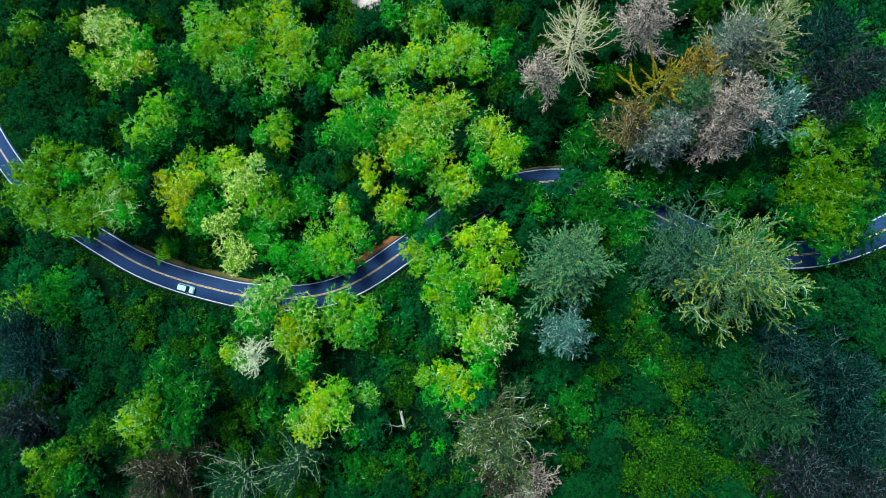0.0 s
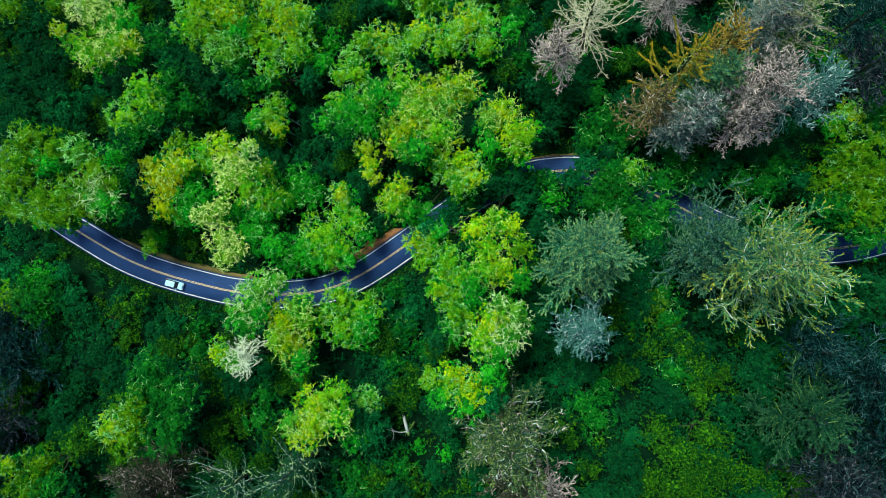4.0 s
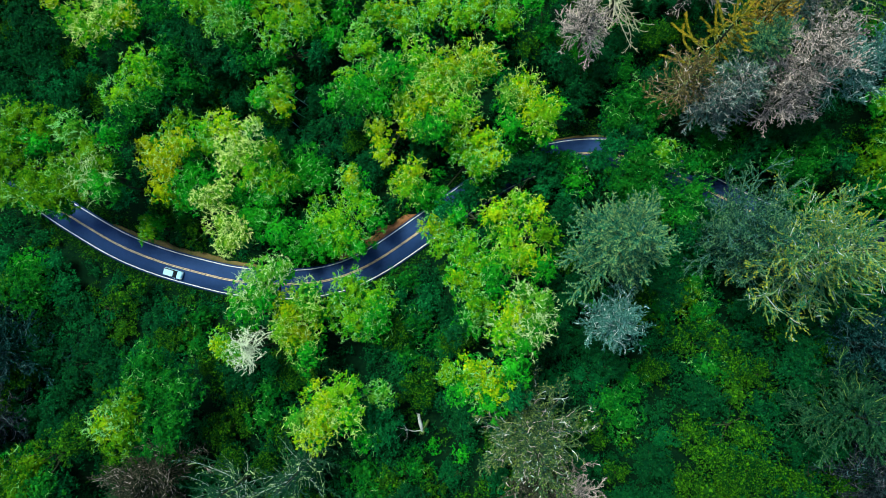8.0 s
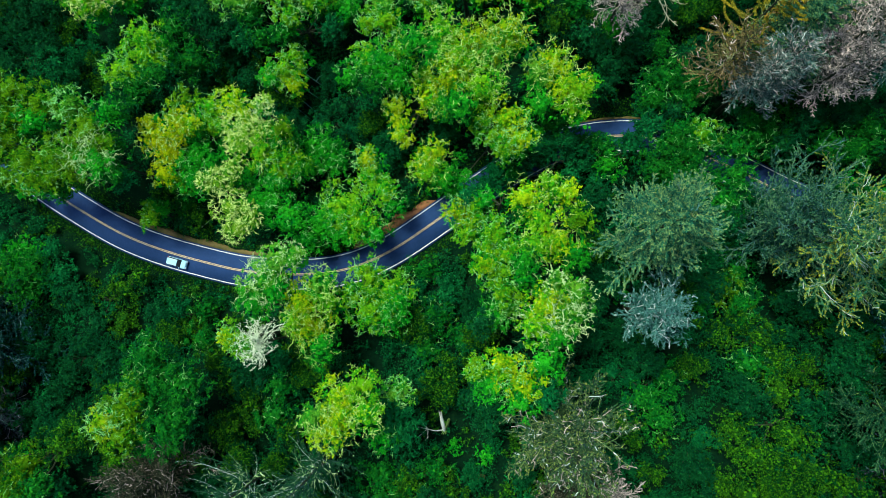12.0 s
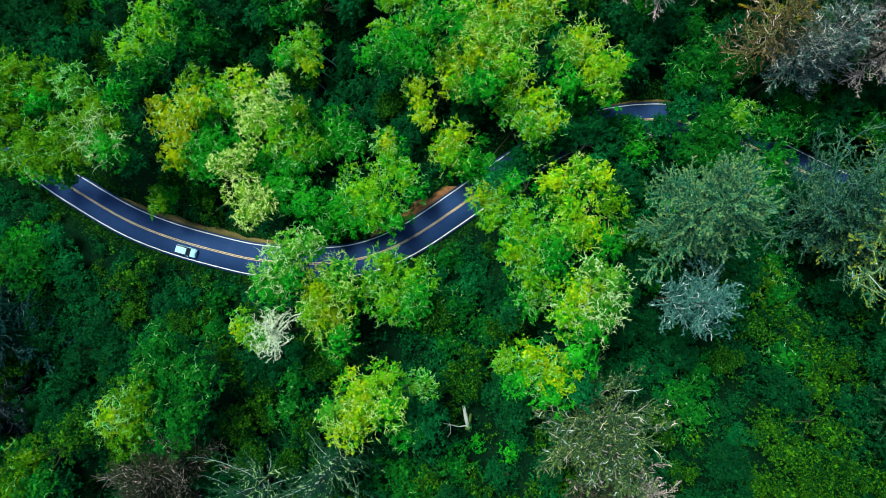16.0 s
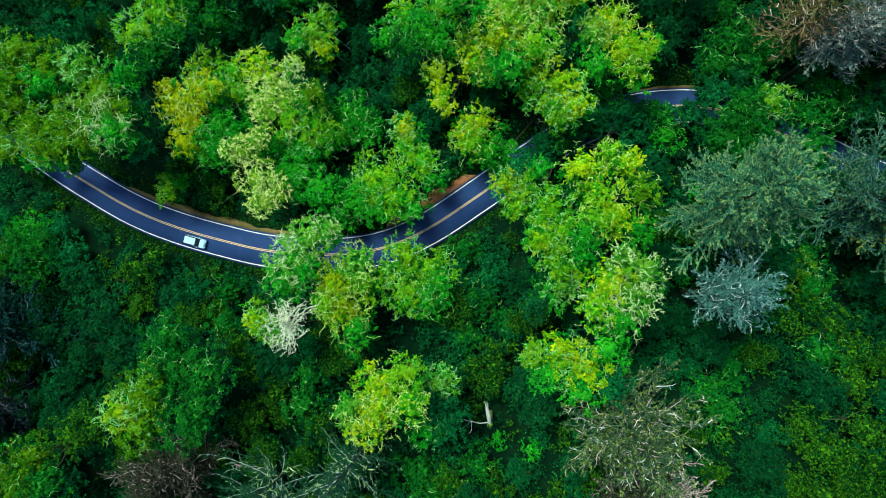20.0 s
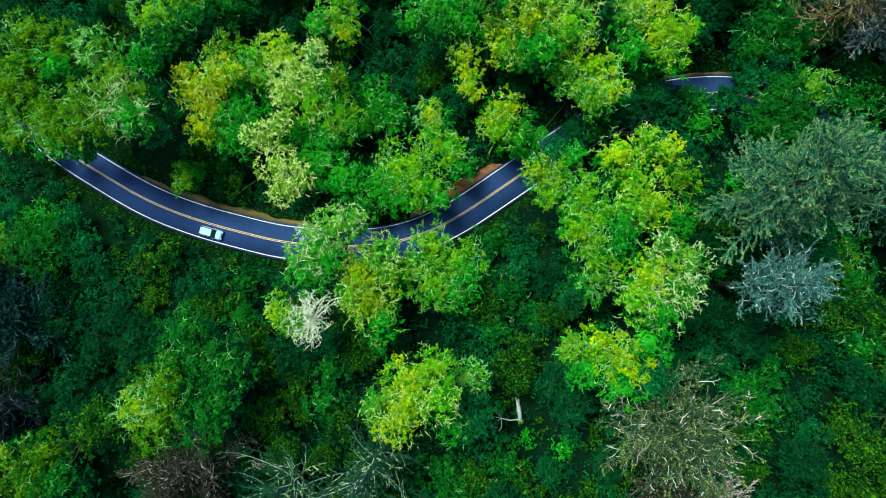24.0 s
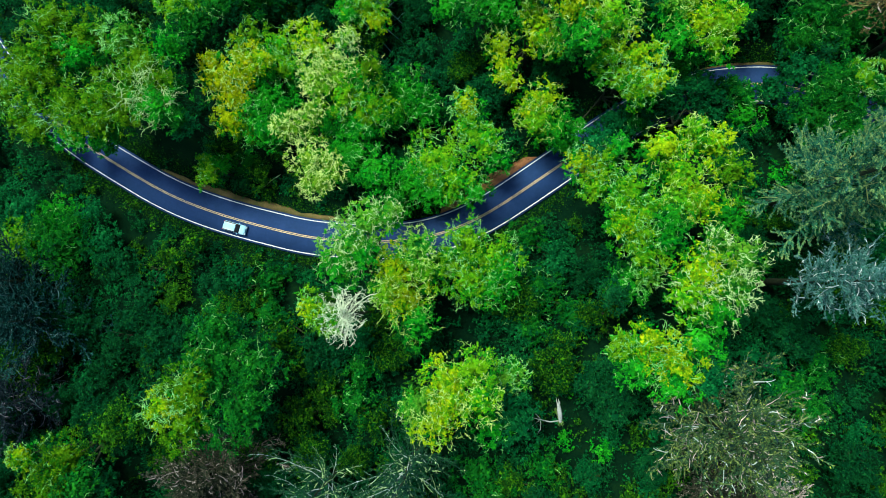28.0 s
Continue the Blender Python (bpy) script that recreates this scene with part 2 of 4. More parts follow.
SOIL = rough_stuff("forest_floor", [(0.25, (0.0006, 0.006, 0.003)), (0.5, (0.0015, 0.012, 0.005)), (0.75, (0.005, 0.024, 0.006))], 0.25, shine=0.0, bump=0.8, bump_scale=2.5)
ASPHALT = rough_stuff("asphalt", [(0.3, (0.007, 0.027, 0.080)), (0.55, (0.011, 0.037, 0.110)), (0.8, (0.022, 0.054, 0.140))], 0.22, roughness=0.8, bump=0.15, bump_scale=20, shine=0.12)
WHITE = rough_stuff("road_paint_white", [(0.25, (0.42, 0.42, 0.40)), (0.5, (0.78, 0.78, 0.75))], 1.3, roughness=0.7, bump=0.1)
YELLOW = rough_stuff("road_paint_yellow", [(0.25, (0.32, 0.26, 0.12)), (0.5, (0.62, 0.49, 0.24))], 1.3, roughness=0.7, bump=0.1)
DIRT = rough_stuff("red_verge", [(0.3, (0.08, 0.055, 0.02)), (0.5, (0.26, 0.115, 0.05)), (0.75, (0.38, 0.19, 0.09))], 0.5, bump=0.6)
VERGE = rough_stuff("grassy_verge", [(0.3, (0.03, 0.055, 0.012)), (0.5, (0.10, 0.085, 0.028)), (0.75, (0.20, 0.13, 0.055))], 0.5, bump=0.6)
BARK_DARK = rough_stuff("bark_dark", [(0.3, (0.012, 0.02, 0.010)), (0.6, (0.035, 0.05, 0.026)), (0.8, (0.09, 0.105, 0.07))], 1.5, bump=0.5)
CAR_PAINT = rough_stuff("car_paint", [(0.2, (0.24, 0.50, 0.64)), (0.8, (0.32, 0.60, 0.72))], 0.8, roughness=0.3, bump=0.0)
CAR_GLASS = rough_stuff("car_glass", [(0.2, (0.010, 0.014, 0.018)), (0.8, (0.018, 0.024, 0.03))], 0.8, roughness=0.08, bump=0.0)
RUBBER = rough_stuff("tyre_rubber", [(0.2, (0.014, 0.014, 0.014)), (0.8, (0.028, 0.028, 0.028))], 3.0, roughness=0.85, bump=0.2)
STEEL = rough_stuff("wheel_metal", [(0.2, (0.40, 0.41, 0.42)), (0.8, (0.55, 0.56, 0.57))], 3.0, roughness=0.35, bump=0.0, metal=1.0)
LAMP_CLEAR = rough_stuff("headlight_lens", [(0.2, (0.65, 0.68, 0.70)), (0.8, (0.80, 0.82, 0.84))], 3.0, roughness=0.15, bump=0.0)
LAMP_RED = rough_stuff("tail_light_lens", [(0.2, (0.30, 0.01, 0.01)), (0.8, (0.42, 0.02, 0.02))], 3.0, roughness=0.2, bump=0.0)
ROCK_BROWN = rough_stuff("brown_rock", [(0.3, (0.05, 0.035, 0.015)), (0.55, (0.13, 0.075, 0.03)), (0.8, (0.20, 0.12, 0.05))], 1.2, bump=0.6)
STONE = rough_stuff("pale_rock", [(0.3, (0.30, 0.27, 0.27)), (0.55, (0.52, 0.46, 0.46)), (0.8, (0.66, 0.60, 0.60))], 0.6, bump=0.7)


# ---- mesh tools ----
def mesh_object(name, verts, quads, material, parent=None, label=""):
    """One object out of arrays of corners and faces that all have three or all four sides."""
    me = bpy.data.meshes.new(name)
    me.vertices.add(len(verts))
    me.vertices.foreach_set("co", np.asarray(verts, dtype=np.float32).ravel())
    quads = np.asarray(quads, dtype=np.int32)
    me.loops.add(quads.size)
    me.loops.foreach_set("vertex_index", quads.ravel())
    me.polygons.add(len(quads))
    me.polygons.foreach_set("loop_start", np.arange(0, quads.size, quads.shape[1], dtype=np.int32))
    me.update(calc_edges=True)
    me.materials.append(material)
    ob = new(name, me)
    if parent:
        ob.parent = parent
    if label:
        ob["label"] = label
    return ob


def part(name, bm, material, parent, label=""):
    me = bpy.data.meshes.new(name)
    bm.to_mesh(me)
    bm.free()
    me.materials.append(material)
    ob = new(name, me)
    ob.parent = parent
    if label:
        ob["label"] = label
    return ob


def unit(v):
    return v / np.maximum(np.linalg.norm(v, axis=-1, keepdims=True), 1e-9)


def blades(at, along, face, length, width):
    """Pointed leaves at points, each lying along a direction and facing another."""
    along = unit(along)
    side = unit(np.cross(face, along))
    l, w = (np.asarray(length) / 2)[:, None], (np.asarray(width) / 2)[:, None]
    v = np.stack([at - along * l + side * w, at + along * l, at - along * l * 0.8 - side * w], 1).reshape(-1, 3)
    return v, np.arange(len(v)).reshape(-1, 3)


def tube(points, radii, sides=5):
    points, radii = np.asarray(points, float), np.asarray(radii, float)
    d = unit(np.gradient(points, axis=0))
    ref = np.where(np.abs(d[:, 2:3]) > 0.9, np.array([[1.0, 0, 0]]), np.array([[0, 0, 1.0]]))
    a = unit(np.cross(ref, d))
    b = np.cross(d, a)
    ang = np.arange(sides) * 2 * np.pi / sides
    v = points[:, None] + radii[:, None, None] * (np.cos(ang)[None, :, None] * a[:, None] + np.sin(ang)[None, :, None] * b[:, None])
    i = np.arange(len(points) - 1)[:, None] * sides
    j = np.arange(sides)[None]
    k = (j + 1) % sides
    return v.reshape(-1, 3), np.stack([i + j, i + k, i + sides + k, i + sides + j], -1).reshape(-1, 4)


def tubes(lines, radii, sides=3):
    """Many tubes at once: lines (n, points, 3), radii one for each point, or (n, points)."""
    lines = np.asarray(lines, float)
    n, m = lines.shape[:2]
    radii = np.broadcast_to(np.asarray(radii, float), (n, m))
    d = unit(np.gradient(lines, axis=1))
    ref = np.where(np.abs(d[..., 2:3]) > 0.9, np.array([1.0, 0, 0]), np.array([0, 0, 1.0]))
    a = unit(np.cross(ref, d))
    b = np.cross(d, a)
    ang = np.arange(sides) * 2 * np.pi / sides
    v = lines[:, :, None] + radii[:, :, None, None] * (np.cos(ang)[:, None] * a[:, :, None] + np.sin(ang)[:, None] * b[:, :, None])
    i = (np.arange(n)[:, None] * m + np.arange(m - 1)[None]).reshape(-1, 1) * sides
    j = np.arange(sides)[None]
    k = (j + 1) % sides
    return v.reshape(-1, 3), np.stack([i + j, i + k, i + sides + k, i + sides + j], -1).reshape(-1, 4)


class Heap:
    """Gathers pieces of one mesh."""

    def __init__(self):
        self.v, self.q, self.n = [], [], 0

    def add(self, piece):
        v, q = piece
        self.v.append(v)
        self.q.append(q + self.n)
        self.n += len(v)

    def link(self, name, material, parent=None, label="", kind=""):
        ob = mesh_object(name, np.concatenate(self.v), np.concatenate(self.q), material, parent, label)
        return tagged(ob, kind=kind)


# ---- the lie of the land ----
ROAD = [(-149.0, 51.0), (-141.0, 38.5), (-133.0, 29.5), (-123.5, 22.0), (-116.1, 16.9), (-108.9, 12.8), (-97.0, 6.5), (-85.1, 2.3), (-73.6, -0.5),
        (-68.6, -1.6), (-56.2, -2.4), (-45.7, -1.4), (-36.5, 2.2), (-26.5, 8.8), (-13.5, 18.0), (-6.7, 22.2), (0.3, 25.1), (9.3, 26.7),
        (16.6, 26.4), (24.6, 23.9), (34.3, 19.0), (45.6, 12.6), (56.1, 8.9), (65.4, 7.8), (72.1, 8.3), (81.8, 11.2), (95.0, 18.5)]
ROAD_Z = ([-160, -140, -110, -82, -50, -27, -10, 10, 30, 60, 100], [-2, -2, -0.5, 0.3, 1.0, 1.2, 0.3, -2.0, -2.5, -1.5, 0])


def spline(points, step=0.8):
    p = np.array(points, float)
    p = np.vstack([2 * p[0] - p[1], p, 2 * p[-1] - p[-2]])
    out = []
    for a, b, c, d in zip(p[:-3], p[1:-2], p[2:-1], p[3:]):
        n = max(2, int(np.linalg.norm(c - b) / step))
        for t in np.arange(n) / n:
            out.append(0.5 * (2 * b + (c - a) * t + (2 * a - 5 * b + 4 * c - d) * t * t + (3 * b - a - 3 * c + d) * t ** 3))
    return np.array(out)


LINE = spline(ROAD)
for _ in range(30):
    LINE[1:-1] = (LINE[:-2] + 2 * LINE[1:-1] + LINE[2:]) / 4
TANGENT = unit(np.gradient(LINE, axis=0))
NORMAL = np.stack([-TANGENT[:, 1], TANGENT[:, 0]], 1)
LINE_Z = np.interp(LINE[:, 0], *ROAD_Z)


def road_side(x, y):
    """Signed distance to the road's middle line (plus: uphill picture-top side) and the road's height there."""
    x, y = np.atleast_1d(np.asarray(x, float)), np.atleast_1d(np.asarray(y, float))
    best, side, z = np.full(x.shape, 1e9), np.zeros(x.shape), np.zeros(x.shape)
    for i in range(0, len(LINE), 2):
        dx, dy = x - LINE[i, 0], y - LINE[i, 1]
        d2 = dx * dx + dy * dy
        near = d2 < best
        best = np.where(near, d2, best)
        side = np.where(near, dx * NORMAL[i, 0] + dy * NORMAL[i, 1], side)
        z = np.where(near, LINE_Z[i], z)
    return np.sqrt(best) * np.sign(side), z


def ground(x, y):
    d, z = road_side(x, y)
    x, y = np.atleast_1d(np.asarray(x, float)), np.atleast_1d(np.asarray(y, float))
    off = np.maximum(np.abs(d) - 5.0, 0)
    lumps = 0.5 * np.sin(x * 0.21 + 1.3) * np.cos(y * 0.17) + 0.3 * np.sin(x * 0.53 + y * 0.41)
    rise = np.where(d < 0, np.minimum(off * 0.10, 7.0), -np.minimum(off * 0.06, 3.0))
    return z - 0.06 - 0.5 * np.clip((4.3 - np.abs(d)) / 1.2, 0, 1) + rise + lumps * np.minimum(off / 4, 1) - 0.12 * np.minimum(off, 1)


def land():
    inner = np.concatenate([-170 - np.geomspace(1300, 12, 14), np.linspace(-170, 130, 201), 130 + np.geomspace(12, 1300, 14)])
    tall = np.concatenate([-100 - np.geomspace(1300, 12, 14), np.linspace(-100, 120, 147), 120 + np.geomspace(12, 1300, 14)])
    gx, gy = np.meshgrid(inner, tall)
    gz = ground(gx.ravel(), gy.ravel())
    n = len(inner)
    i = (np.arange(len(tall) - 1)[:, None] * n + np.arange(n - 1)[None]).ravel()
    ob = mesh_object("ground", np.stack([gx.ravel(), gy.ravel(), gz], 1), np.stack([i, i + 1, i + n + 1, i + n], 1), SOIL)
    ob.data.polygons.foreach_set("use_smooth", np.ones(len(ob.data.polygons), bool))
    tagged(ob, "forest floor of soil, moss and litter, shade darkened into its colour", "ground", kind="structure")


def strip(name, inner, outer, lift, material, parent=None, label="", first=0, last=None, thick=0.0):
    """A band along the road between two distances from its middle, with a small skirt where it is thick."""
    sl = slice(first, last)
    n = len(LINE[sl])
    inner, outer = np.broadcast_to(inner, n), np.broadcast_to(outer, n)
    rows = []
    for off, dz in ((inner, lift - thick), (inner, lift), (outer, lift), (outer, lift - thick)):
        rows.append(np.column_stack([LINE[sl] + NORMAL[sl] * np.asarray(off)[:, None], LINE_Z[sl] + dz]))
    v = np.stack(rows, 1).reshape(-1, 3)
    i = np.arange(n - 1)[:, None] * 4 + np.arange(3)[None]
    q = np.stack([i, i + 4, i + 5, i + 1], -1).reshape(-1, 4)
    return mesh_object(name, v, q, material, parent, label)


def build_road():
    road = strip("road", -3.5, 3.5, 0.0, ASPHALT, thick=0.6)
    tagged(road, "dark blue-grey asphalt two-lane road winding through forest", "road", kind="structure")
    # verges: bare reddish soil along the inside of the bends
    for x0, x1, wide, soil, words in ((-101, -60, 1.0, VERGE, "brown soil and grass verge beside the road"), (-43, -24, 1.9, DIRT, "red earth verge beside the road bend"), (2, 20, 0.35, VERGE, "narrow brown verge beside the road")):
        i, j = np.searchsorted(LINE[:, 0], [x0, x1])
        u = np.linspace(0, 1, j - i)
        width = wide * np.sin(np.pi * u) ** 0.5 * (1 + 0.25 * np.sin(u * 23) + 0.15 * np.sin(u * 57)) + 0.12
        tagged(strip("verge", 3.5, 3.5 + width, -0.012, soil, first=i, last=j, thick=0.5), words, "verge", kind="structure")
    strip("edge_line", -3.17, -3.03, 0.006, WHITE, road, "worn white edge line", thick=0.004)
    strip("edge_line", 3.03, 3.17, 0.006, WHITE, road, "worn white edge line", thick=0.004)
    strip("centre_line", -0.19, -0.07, 0.006, YELLOW, road, "faded yellow centre line", thick=0.004)
    strip("centre_line", 0.07, 0.19, 0.006, YELLOW, road, "faded yellow centre line", thick=0.004)


def near_line(x, y):
    return int(np.argmin((LINE[:, 0] - x) ** 2 + (LINE[:, 1] - y) ** 2))


land()
build_road()


# ---- trees ----
RNG = np.random.default_rng(7)
CROWNS = []
NAMES = {"Y": "yellow-turning", "K": "yellow-lime", "W": "whitish lichen-covered", "H": "middling green", "S": "shade-darkened speckled green", "L": "lime-green", "O": "olive-green", "P": "pale lichen-flecked", "G": "mid-green", "B": "blue-green", "D": "shade-darkened green"}


# leaf colour for the underside of a crown: its shade as a darker green
LOWER_SHADE = {"Y": "G", "K": "G", "W": "G", "L": "G", "P": "G", "O": "H", "G": "H", "H": "B", "S": "D", "B": "D", "D": "D"}


def leaf_lobe(centre, r, size=0.31, dense=1.0, flat=0.95, k=40, inner=1.0):
    """One rounded mass of a crown: heads of foliage with gaps between them, each head many tufts of small leaves."""
    rng = RNG
    centre = np.asarray(centre, float)
    if r > 1.7:
        m = int(5 + 1.1 * r)
        i = np.arange(m)
        cz = np.clip(0.95 - 1.0 * i / m + rng.normal(0, 0.1, m), -0.15, 1)
        a = i * 2.4 + rng.uniform(0, 6.28) + rng.normal(0, 0.25, m)
        s = np.sqrt(1 - cz * cz)
        heads = np.stack([s * np.cos(a), s * np.sin(a), cz * 0.9], 1) * (r * rng.uniform(0.50, 0.68, m))[:, None]
        radii = r * rng.uniform(0.30, 0.50, m)
    else:
        heads, radii = np.zeros((1, 3)), np.array([r])
    tufts, dirs, bigs = [], [], []
    for h, q in zip(heads, radii):
        n = int(max(6, 3.5 * q * q * dense))
        cz = 1 - 1.25 * rng.random(n)
        a = rng.random(n) * 2 * np.pi
        s = np.sqrt(np.maximum(1 - cz * cz, 0))
        d = np.stack([s * np.cos(a), s * np.sin(a), cz], 1)
        p = h + d * (q * (1 + rng.normal(0, 0.13, n)))[:, None]
        free = np.ones(n, bool)
        for h2, q2 in zip(heads, radii):
            if h2 is not h:
                free &= np.linalg.norm(p - h2, axis=1) > 0.82 * q2
        tufts.append(p[free])
        dirs.append(d[free])
        bigs.append(rng.uniform(0.55, 1.3, free.sum()) * (0.68 + 0.12 * q))
    tuft, d, big = np.concatenate(tufts), np.concatenate(dirs), np.concatenate(bigs)
    n = len(tuft)
    tuft = centre + tuft * np.array([1, 1, flat])
    # every tuft is three short leafy sprays that reach outwards and droop at their ends
    c, dd, bb = np.repeat(tuft, 3, 0), np.repeat(d, 3, 0), np.repeat(big, 3)
    flatways = rng.normal(0, 1, (3 * n, 3)) * np.array([1, 1, 0.35])
    way = unit(0.55 * dd + 0.85 * unit(flatways) + np.array([0, 0, 0.1]))
    k3 = max(3, k // 3)
    c, dd, bb, way = np.repeat(c, k3, 0), np.repeat(dd, k3, 0), np.repeat(bb, k3), np.repeat(way, k3, 0)
    u = rng.random(3 * n * k3)
    reach = (u * 1.15 * bb)[:, None]
    at = c + way * reach - np.array([0, 0, 0.28]) * (u * reach[:, 0])[:, None] + rng.normal(0, 0.17, (len(u), 3)) * (bb * (1.2 - 0.75 * u))[:, None]
    face = unit(0.4 * dd + np.array([0, 0, 0.8]) + rng.normal(0, 0.5, (len(u), 3)))
    along = way + rng.normal(0, 0.55, (len(u), 3))
    ln = size * rng.uniform(0.55, 1.5, len(u)) * (1.1 - 0.3 * u)
    wd = ln * rng.uniform(0.35, 0.65, len(u))
    # the shaded inside: larger sprays that close the crown
    q = int(max(6, 22 * r * r * min(1.0, dense) * inner))
    e = unit(rng.normal(0, 1, (q, 3)) + np.array([0, 0, 0.35]))
    core = centre + e * (r * rng.uniform(0.25, 0.6, q))[:, None] * np.array([1, 1, flat])
    cface = unit(e + np.array([0, 0, 0.6]) + rng.normal(0, 0.4, (q, 3)))
    cl = min(0.62, 0.32 + 0.12 * r) * rng.uniform(0.7, 1.3, q)
    return blades(np.concatenate([at, core]), np.concatenate([along, np.cross(cface, rng.normal(0, 1, (q, 3)))]), np.concatenate([face, cface]), np.concatenate([ln, cl]), np.concatenate([wd, cl * 0.85]))


def crooked(start, way, length, steps, bend):
    """Lines of points that wander as old twigs do; one line or many at once."""
    p, d = [np.asarray(start, float)], np.asarray(way, float)
    length = np.asarray(length, float)[..., None]
    for _ in range(steps):
        d = unit(d + RNG.normal(0, bend, d.shape))
        p.append(p[-1] + d * length / steps)
    return np.stack(p, -2)


def twigs(heap, centre, r, count, thin=0.03, forks=3):
    """Crooked bare twigs that lie over the top of a leafy mass, each with a few forks."""
    cz, a = RNG.uniform(0.1, 1.0, count), RNG.random(count) * 2 * np.pi
    s = np.sqrt(1 - cz * cz)
    d = np.stack([s * np.cos(a), s * np.sin(a), cz], 1)
    start = np.asarray(centre) + d * (r * RNG.uniform(0.82, 1.06, count))[:, None] * np.array([1, 1, 0.95])
    way = unit(0.5 * d + unit(RNG.normal(0, 1, (count, 3)) * np.array([1, 1, 0.3])) + np.array([0, 0, 0.12]))
    p = crooked(start, way, min(r, 4) * RNG.uniform(0.2, 0.52, count), 5, 0.45)
    heap.add(tubes(p, np.linspace(1.35, 0.6, 6) * thin))
    pick = np.repeat(np.arange(count), forks)
    at = p[pick, RNG.integers(1, 5, count * forks)]
    q = crooked(at, unit(way[pick] * 0.5 + RNG.normal(0, 0.6, (count * forks, 3))), min(r, 4) * RNG.uniform(0.08, 0.24, count * forks), 2, 0.5)
    heap.add(tubes(q, np.array([0.9, 0.75, 0.45]) * thin))


def broadleaf(top, plan, dense=1.0, label="", name="broadleaf_tree"):
    """A broad tree: lobes 'x,y,r,colour' under a common top; trunk and limbs carry them."""
    lobes = [(float(x), float(y), float(r), c) for x, y, r, c in (s.split(",") for s in plan.split())]
    bx, by = np.average([l[0] for l in lobes], weights=[l[2] for l in lobes]), np.average([l[1] for l in lobes], weights=[l[2] for l in lobes])
    d, _ = road_side(bx, by)
    if abs(d[0]) < 5.0:
        i = near_line(bx, by)
        bx, by = LINE[i] + NORMAL[i] * (5.4 if d[0] >= 0 else -5.4)
    gz = float(ground(bx, by)[0])
    tree = new(name)
    tree.location = (bx, by, gz)
    main = max(set(l[3] for l in lobes), key=lambda c: sum(l[2] for l in lobes if l[3] == c))
    tagged(tree, label or f"broad {NAMES[main]} deciduous tree with a lumpy crown", "tree", "forest trees")
    base = np.array([bx, by, gz])
    pale = main == "P"
    fork = base * 0 + np.array([0, 0, (top - gz) * 0.45])
    trunk, lichen = Heap(), Heap()
    w = 0.16 + 0.016 * (top - gz)
    lean = RNG.normal(0, 0.25, 2)
    trunk.add(tube([(0, 0, -0.3), (lean[0] * 0.4, lean[1] * 0.4, fork[2] * 0.4), (lean[0], lean[1], fork[2]), (lean[0] * 1.3, lean[1] * 1.3, fork[2] * 1.6)], [w * 1.3, w, w * 0.8, w * 0.35], 8))
    crowns = {}
    for x, y, r, c in lobes:
        cz = top - gz - 0.98 * r + RNG.uniform(-1.5, 0.5)
        centre = np.array([x - bx, y - by, max(cz, 0.6 * r)])
        CROWNS.append((x, y, r))
        crowns.setdefault(c, Heap()).add(leaf_lobe(centre, r, dense=dense * (0.5 if c == "W" else 1)))
        # a lower mass in a darker colour, which paints in the crown's own shade
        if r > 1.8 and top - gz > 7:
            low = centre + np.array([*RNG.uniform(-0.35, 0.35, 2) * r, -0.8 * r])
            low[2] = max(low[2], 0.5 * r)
            crowns.setdefault(LOWER_SHADE[c], Heap()).add(leaf_lobe(low, 0.95 * r, dense=0.6 * dense, k=24, size=0.42))
        start = np.array([lean[0], lean[1], min(fork[2], centre[2] * 0.8)])
        m = (start + centre) / 2 + np.array([0, 0, -0.12 * np.linalg.norm(centre - start)]) + RNG.normal(0, 0.2, 3)
        limb = Heap()
        limb.add(tube([start, m, centre], [w * 0.55, w * 0.4, w * 0.18], 5))
        for _ in range(5):
            a = RNG.random() * 6.28
            e = centre + np.array([np.cos(a) * r * 0.6, np.sin(a) * r * 0.6, r * RNG.uniform(-0.1, 0.4)])
            limb.add(tube([centre - np.array([0, 0, 0.2]), (centre + e) / 2 + RNG.normal(0, 0.15, 3), e], [w * 0.18, w * 0.12, 0.03], 4))
        limb.link("limb", BARK_DARK, tree)
        lot = RNG.uniform(0.35, 1.65)
        if c == "W":
            twigs(lichen, centre, r, int(16 + 24 * r), 0.036, 5)
        elif c == "P":
            twigs(lichen, centre, r, int((10 + 15 * r) * lot), 0.034, 4)
        elif c in "LYK":
            twigs(lichen, centre, r, int((6 + 9 * r) * lot), 0.028)
        elif c == "H":
            twigs(lichen, centre, r, int((1 + 2 * r) * lot), 0.022)
        elif c in "GO":
            twigs(lichen, centre, r, int((3 + 4 * r) * lot), 0.022)
    trunk.link("trunk", BARK_DARK, tree)
    if lichen.n:
        lichen.link("twig_layer", LICHEN if any(l[3] == "W" for l in lobes) else BARK_PALE if main == "P" else TWIG_YELLOW if main in "YK" else TWIG, tree, "pale lichen-covered twigs", "stuff")
    for c, heap in crowns.items():
        heap.link("crown", LEAF[c], tree, f"{NAMES[c]} leaves", "stuff")
    return tree


KINDS = {  # needles, barks, boughs, bough thickness, droop, wander, side shoots a metre, shoot length, needle length, needles a metre, bare share of shoots, pale shoots (share, bark), words
    "teal": ("teal", (BARK_TEAL, BARK_OLIVE), 0.95, 0.8, 0.25, 0.18, 1.9, 1.15, 0.38, 28, 0.0, (0.07, BARK_BLUE, BARK_MOSS), "dense blue-green fir with clumped boughs"),
